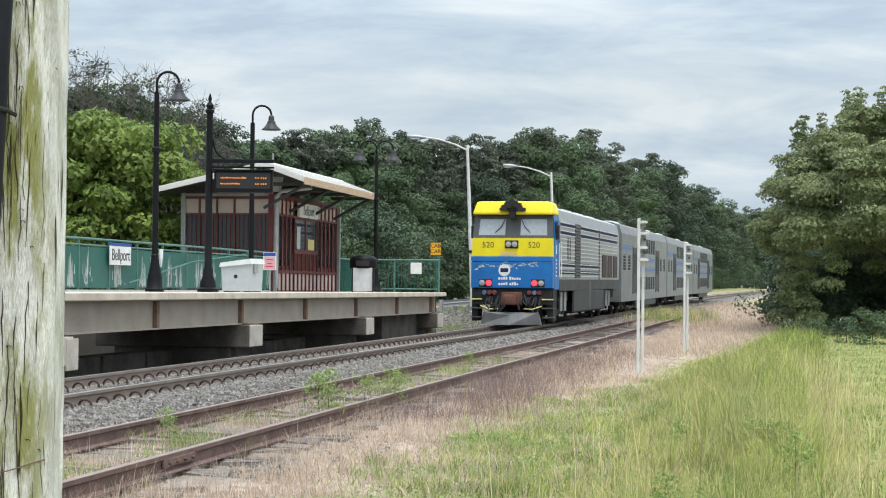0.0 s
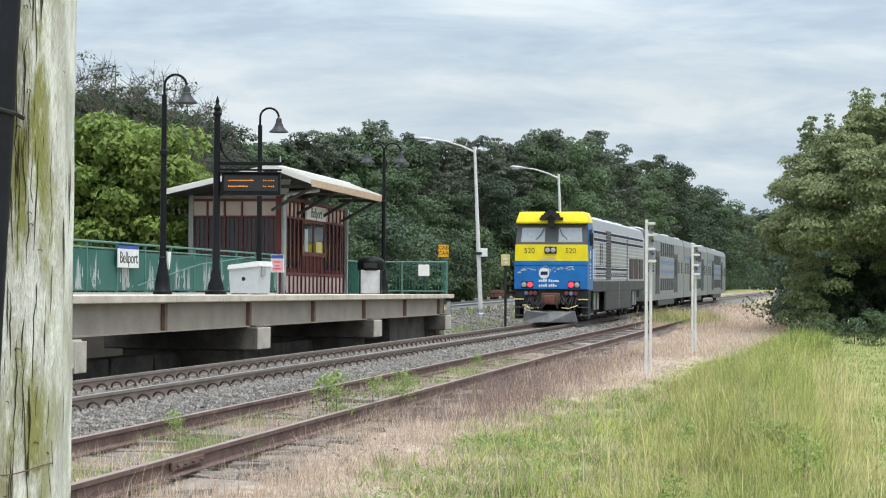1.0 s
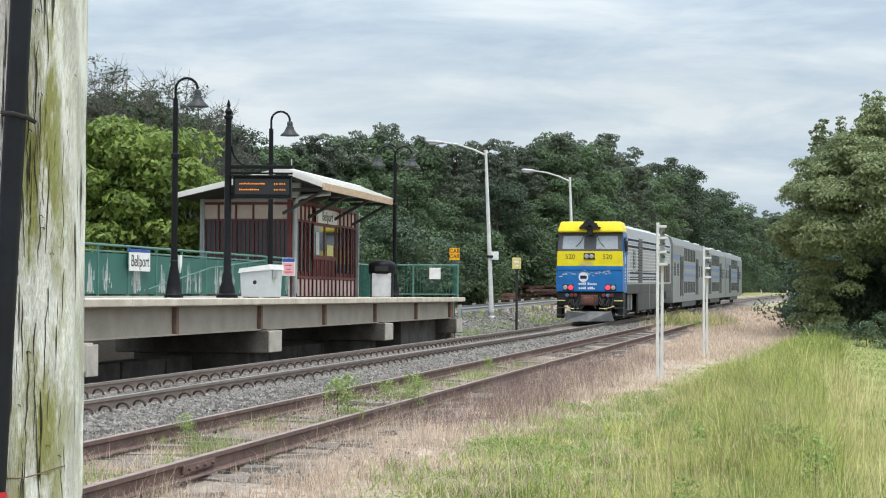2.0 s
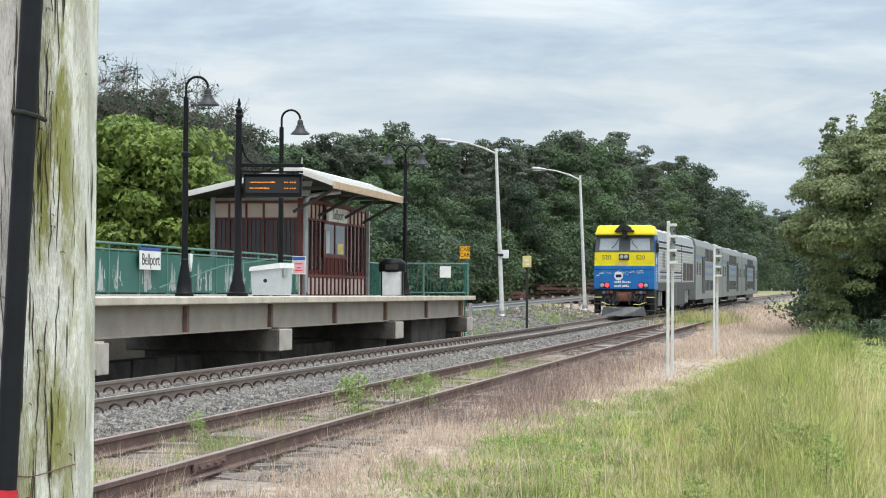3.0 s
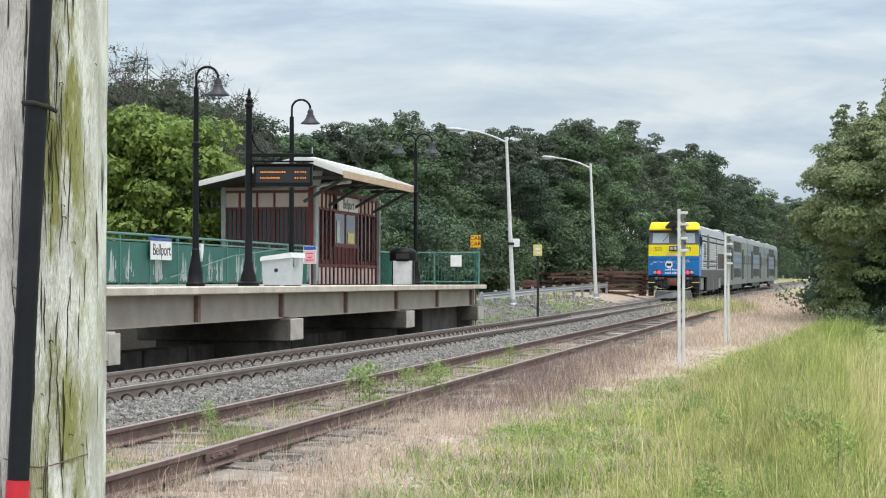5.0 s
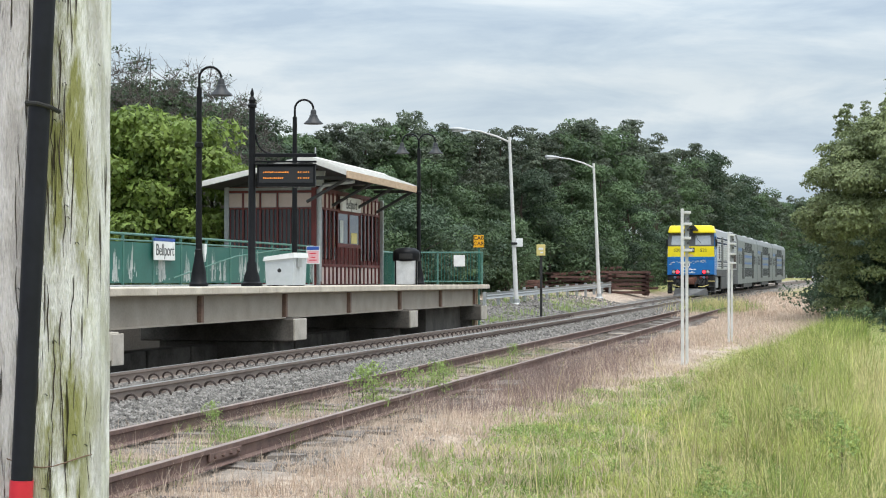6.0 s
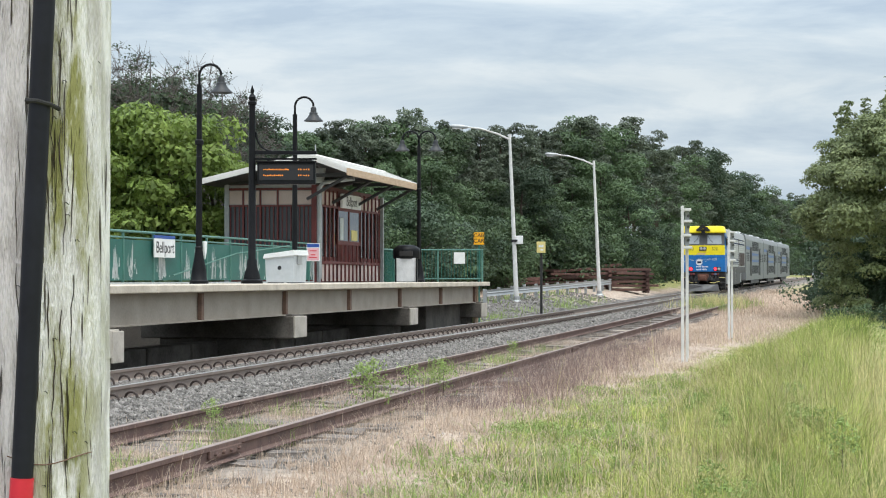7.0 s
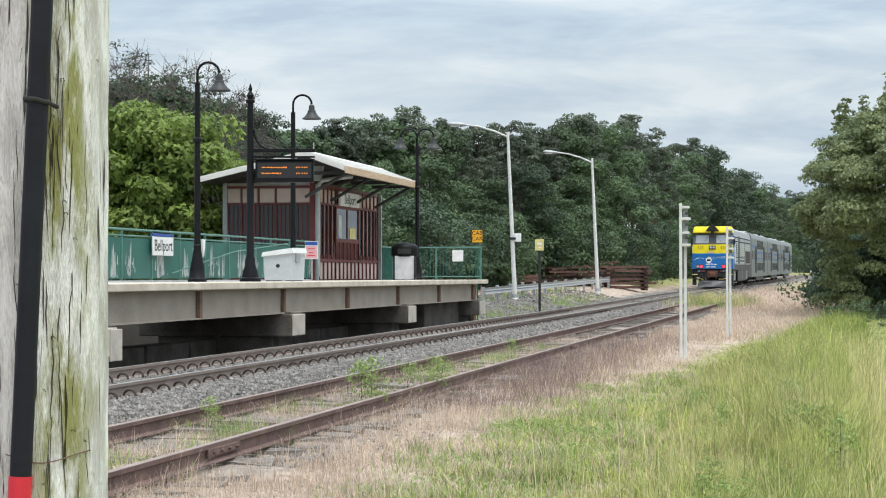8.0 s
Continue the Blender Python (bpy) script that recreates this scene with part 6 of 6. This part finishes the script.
    for k, (t, d, s) in enumerate(((-0.168, 58, 0.98), (-0.142, 57, 1.06), (-0.122, 60, 0.92), (-0.19, 60, 1.0))):
        x, y = world_at(t, d)
        plant("maple_tree", maple[k % 2], pose(x, y, -0.5, 0, 0, 70 * k), "bright yellow-green young maple behind the fence", group="maples", scale=s)
    # half bare trees on the skyline
    rng = np.random.default_rng(77)
    for k, (t, d, h) in enumerate(((-0.173, 70, 11.3), (-0.163, 72, 10.8), (-0.152, 71, 11.2), (-0.128, 74, 11.0), (-0.115, 76, 10.6), (-0.104, 78, 9.8), (-0.094, 80, 8.6))):
        mb, tips, top = limb_mesh(rng, h, 0.085, 1.9, 18, 0.35, 0.02)
        for tip in tips:
            for m in range(9):
                mb.tube([tip, tip + Vector(rng.normal(0, 0.27, 3)) + Vector((0, 0, 0.1))], [0.011, 0.004], 3)
        cs = [tuple(p) for p in tips[::4]]
        vs, fl, sz = leaf_cloud(rng, cs, [0.45] * len(cs), 620, 0.07, 0.7)
        x, y = world_at(t, d)
        plant("bare_tree", (mesh_data("trunk", mb, M_TWIG), raw_mesh("crown", vs, fl, sz, M_LEAF_DARK)), pose(x, y, -0.4), "thinly leaved grey-branched tree", group="bare trees")
    # broad tree by the lawn: a dome of flat leafy sprays, open and dark beneath, one skirt hanging to the ground
    def dome_tree(seed, leaves):
        g = np.random.default_rng(seed)
        mb, tips, top = limb_mesh(g, 7.9, 0.24, 4.0, 20, 0.3)
        cs, rad = [tuple(p) for p in tips[::2]], [0.7] * len(tips[::2])
        for k in range(300):
            a, el = g.uniform(0, 6.283), math.asin(g.uniform(-0.28, 1.0))
            f = g.uniform(0.86, 1.03) * (1 + 0.05 * math.sin(3 * a + 1) + 0.04 * math.sin(7 * a + 5 * el))
            cs.append((5.5 * math.cos(el) * math.cos(a) * f, 5.5 * math.cos(el) * math.sin(a) * f, 4.45 + 4.2 * math.sin(el) * f))
            rad.append(g.uniform(0.5, 1.0))
        for k in range(18):     # hanging skirt on the side towards the line
            a = g.normal(1.7, 0.28)
            f = g.uniform(4.3, 5.0)
            cs.append((f * math.cos(a), f * math.sin(a), g.uniform(0.4, 3.4)))
            rad.append(g.uniform(0.4, 0.75))
        for k in range(9):      # shoots standing out of the crown
            a, r = g.uniform(0.4, 2.9), g.uniform(2.2, 4.9)
            z = 4.5 + 4.2 * math.sqrt(1 - (r / 5.9) ** 2)
            for m in range(6):
                cs.append((r * math.cos(a) + g.normal(0, 0.12), r * math.sin(a) + g.normal(0, 0.12), z + 0.24 * m))
                rad.append(0.42 - 0.045 * m)
        vs, fl, sz = leaf_cloud(g, cs, rad, leaves, 0.066, 0.5, 0.15, 0.5)
        return mesh_data("trunk", mb, M_BARK, True), raw_mesh("crown", vs, fl, sz, M_LEAF_NEAR)
    big = dome_tree(500, 235000)
    x, y = world_at(0.2655, 75)
    plant("lawn_tree", big, pose(x, y, -0.35, 0, 0, 0), "broad dense green tree at the edge of the lawn")
    # extra copy, mostly hidden, that keeps sky light out of the hollow
    x, y = world_at(0.292, 85)
    plant("lawn_tree", big, pose(x, y, -0.35, 0, 0, 250), "added copy of the broad tree, blocking sky light behind the first", scale=0.95)
    for k, t in enumerate((0.207, 0.212, 0.217, 0.222, 0.228, 0.234, 0.240, 0.246, 0.252, 0.258, 0.265, 0.272, 0.28)):
        x, y = world_at(t, 82 + 2.2 * (k % 3))
        plant("bush", bush[0], pose(x, y, -0.4, 0, 0, 60 * k), "dark shrub in the shade behind the broad tree", "shrub", "shaded shrubs", 0.85)
    low = [tree_meshes(510 + k, 1.5, 0.9, 1500, 0.07, M_LEAF_MID if k else M_LEAF_DARK, 0.03, 8, 0.3, 0.8, 0, 0.03, 10) for k in range(2)]
    for k, (t, d, s) in enumerate(((0.207, 64, 0.45), (0.219, 63, 0.5), (0.234, 62, 0.55), (0.248, 60, 0.7), (0.203, 66, 0.4))):
        x, y = world_at(t, d)
        plant("low_shrub", low[k % 2], pose(x, y, float(ground_z(x, y)) - 0.05, 0, 0, 50 * k), "low green shrub under the tree", "shrub", "low shrubs", s)


build_forest()

# ---- grasses ----


def blades(name, rng, px, py, height, width, bend, material, label, category, base=-0.02):
    n = len(px)
    pz = ground_z(px, py) + base
    th = rng.uniform(0, 6.28, n)
    lean = rng.normal(0, 1, (n, 2)) * bend[:, None] * height[:, None]
    wx, wy = np.cos(th) * width, np.sin(th) * width
    rows = []
    for f, k in ((0.0, 1.0), (0.5, 0.75)):
        cx, cy, cz = px + lean[:, 0] * f * f, py + lean[:, 1] * f * f, pz + height * f
        rows += [np.stack([cx - wx * k, cy - wy * k, cz], 1), np.stack([cx + wx * k, cy + wy * k, cz], 1)]
    rows.append(np.stack([px + lean[:, 0], py + lean[:, 1], pz + height * (1 - 0.25 * np.abs(bend))], 1))
    vs = np.stack(rows, 1).reshape(-1, 3)
    k = (5 * np.arange(n))[:, None]
    fl = (k + np.array([0, 1, 3, 2, 2, 3, 4])[None]).ravel()
    sz = np.tile([4, 3], n)
    return tagged(new(name, raw_mesh(name, vs, fl, sz, material)), label, category, kind="stuff")


def strip(rng, n, xa, xb, oa, ob_, clump=0.0, power=1.0):
    x = xa * (xb / xa) ** (rng.random(n) ** power)
    off = rng.uniform(oa, ob_, n)
    if clump:
        m = max(n // 60, 1)
        cx, co = xa * (xb / xa) ** rng.random(m), rng.uniform(oa, ob_, m)
        i = rng.integers(0, m, n)
        x, off = cx[i] + rng.normal(0, clump, n), co[i] + rng.normal(0, clump, n)
    a = line_angle(x)
    return x - np.sin(a) * off, line_y(x) + np.cos(a) * off


def build_grass():
    rng = np.random.default_rng(51)

    def lay(name, n, xa, xb, oa, ob_, h, w, b, material, label, clump=0.0):
        px, py = strip(rng, n, xa, xb, oa, ob_, clump)
        rise = 0.1 + 0.9 * smooth01(-offset_of(px, py) - np.clip(px - 30, 0, 60) * 0.04, 6.8, 9.3) if name == "tall_grass" else 1.0
        rise = rise * (0.5 + 0.5 * smooth01(px, 14, 32)) if name == "tall_grass" else rise
        patch = np.array([noise.noise((a * 0.9, b * 0.9, 3.0)) + 0.6 * noise.noise((a * 2.7, b * 2.7, 9.0)) for a, b in zip(px, py)])
        rise = rise * np.clip(1.0 + 0.85 * patch, 0.35, 1.7)
        blades(name, rng, px, py, h * rise * rng.uniform(0.45, 1.25, n), w * rng.uniform(0.6, 1.3, n), rng.uniform(0.1, b, n), material, label, "grass")
    lay("tall_grass", 56000, 12, 48, -9.7, -6.7, 0.58, 0.0038, 0.75, M_GRASS, "tall uncut green grass")
    lay("tall_grass", 30000, 12, 50, -9.9, -6.6, 0.62, 0.003, 0.45, M_SEED, "straw-coloured seeding grass among the green", 0.5)
    lay("grass", 26000, 11, 34, -7.6, -6.2, 0.10, 0.005, 0.8, M_GRASS, "short green grass at the verge", 0.25)
    lay("dry_grass", 30000, 12, 60, -6.9, -4.9, 0.10, 0.0042, 0.9, M_DRY, "dry pinkish tan grass beside the siding")
    lay("dry_grass", 7000, 12, 70, -6.2, -4.7, 0.24, 0.0026, 0.5, M_DRY, "dead upright stalks", 0.3)
    lay("dry_grass", 20000, 12, 55, -4.9, -2.5, 0.11, 0.0035, 0.9, M_DRY, "dry wisps between the siding rails", 0.25)
    lay("dry_grass", 16000, 50, 100, -9.5, -4.9, 0.2, 0.007, 0.7, M_DRY, "dry tan grass down the line")
    lay("lawn", 52000, 14, 75, -16, -9.5, 0.09, 0.006, 0.8, M_LAWN, "short mown lawn")
    lay("tall_grass", 14000, 44, 57, -10.3, -8.4, 0.62, 0.008, 0.5, M_GRASS, "tall grass before the broad tree")
    lay("weeds", 2600, 13, 45, -4.2, -2.6, 0.2, 0.005, 0.6, M_WEED, "green weeds between the siding rails", 0.12)
    lay("weeds", 1300, 64, 110, 3.2, 8.0, 0.4, 0.012, 0.6, M_WEED, "weeds beyond the platform end", 0.4)
    lay("weeds", 1500, 88, 104, -5.0, -2.4, 0.55, 0.012, 0.5, M_SEED, "pale weeds over the end of the siding", 0.45)
    lay("weeds", 1200, 86, 106, -5.2, -2.2, 0.45, 0.013, 0.5, M_WEED, "green weeds over the end of the siding", 0.4)
    lay("tall_grass", 14000, 12, 46, -9.6, -7.5, 0.85, 0.0034, 0.6, M_GRASS, "taller tufts of green grass", 0.16)
    lay("tall_grass", 9000, 12, 46, -9.6, -7.2, 0.8, 0.0028, 0.5, M_SEED, "bleached seed stalks in tufts", 0.22)
    lay("grass", 5000, 12, 30, -7.2, -5.6, 0.13, 0.007, 0.8, M_WEED, "bright creeping weeds at the verge", 0.2)
    lay("dry_grass", 14000, 80, 165, -10, -2.7, 0.26, 0.013, 0.7, M_DRY, "dry grass beside the far track", 0.5)
    lay("dead_weeds", 9000, 24, 52, -5.7, -4.45, 0.3, 0.0024, 0.7, M_DEAD, "brown dead weed stalks beside the siding", 0.35)
    lay("dry_grass", 6000, 90, 135, 10, 24, 0.4, 0.02, 0.6, M_DRY, "dry grass round the timber stacks", 0.9)
    lay("seed_stalks", 420, 14, 44, -9.9, -6.9, 0.85, 0.0028, 0.35, M_SEED, "pale seed stalks standing in the grass", 0.8)
    lay("dry_grass", 9000, 11.5, 40, -8.8, -6.5, 0.2, 0.0036, 0.9, M_DRY, "matted tan grass among the green", 0.35)
    lay("dry_grass", 9000, 12, 48, -4.9, -2.6, 0.22, 0.0022, 0.8, M_DRY, "bleached stems leaning over the siding", 0.3)
    lay("tall_grass", 5200, 12, 46, -9.5, -7.4, 0.72, 0.0040, 0.95, M_SEED, "arching straw-pale blades", 0.6)
    # low clover and creeping leaves, patchy over the verge
    g = np.random.default_rng(91)
    m = 150
    cx, co = 11.5 * (34 / 11.5) ** g.random(m), g.uniform(-9.6, -5.9, m)
    px, py = np.array([rail_point(float(a), float(b), 0)[:2] for a, b in zip(cx, co)]).T
    cs = np.stack([px, py, ground_z(px, py) + 0.02], 1)
    vs, fl, sz = leaf_cloud(g, cs, g.uniform(0.12, 0.42, m), 30000, 0.014, 0.28, 0.0, 0.6)
    tagged(new("clover", raw_mesh("clover", vs, fl, sz, M_WEED)), "bright low clover and creeping leaves", "weeds", kind="stuff")
    # broad-leaved weeds scattered in the tall grass
    herb = [tree_meshes(540 + k, 0.5, 0.16, 420, 0.015, M_WEED, 0.1, 12, 0.3, 0.8, 0.2, 0.005, 8) for k in range(2)]
    rnd = random.Random(61)
    for k in range(80):
        x, off = 12 * 3.2 ** rnd.random(), -rnd.uniform(6.6, 9.6)
        q = rail_point(x, off, 0)
        plant("meadow_weed", herb[k % 2], pose(q[0], q[1], float(ground_z(q[0], q[1])) - 0.03, 0, 0, 47 * k), "leafy green weed in the tall grass", "weed", "meadow weeds", rnd.uniform(0.6, 1.2) * float(0.35 + 0.65 * smooth01(-off, 7.0, 9.0)))
    # taller leafy weeds between the rails
    weed = tree_meshes(530, 0.66, 0.26, 520, 0.018, M_WEED, 0.02, 20, 0.2, 1.3, 0.5, 0.006, 8)
    for k, (x, off, s) in enumerate(((23.6, -4.05, 1.0), (24.3, -3.75, 0.85), (24.9, -4.2, 0.8), (26.6, -4.3, 0.7), (27.8, -4.0, 0.75), (20.2, -3.2, 0.45), (21.0, -2.9, 0.5), (17.0, -3.2, 0.4), (16.3, -2.8, 0.35), (38, -3.4, 0.6))):
        q = rail_point(x, off, -0.27)
        plant("weed", weed, pose(q[0], q[1], q[2], 0, 0, 70 * k), "leafy green weed growing between the rails", "weed", "weeds", s)


build_grass()

# ---- motion of the train ----


def motions():
    times = [k * 0.5 for k in range(17)]
    cars = [(LOCO, 0.0, 22.6)] + [(c, 22.9 + 25.95 * k, 25.9) for k, c in enumerate(COACHES)]
    for car, gap, length in cars:
        walk(car, [(t, car_pose(along(front_x(t), gap), length)) for t in times])
        for w in [o for o in car.children if o.name.startswith("wheelset")]:
            x = w.matrix_basis.translation.x
            walk(w, [(t, pose(x, 0, 0.5) @ Matrix.Rotation((front_x(t) - front_x(0)) * 1.02 / 0.5, 4, "Y")) for t in [k / 24 for k in range(193)]])


motions()
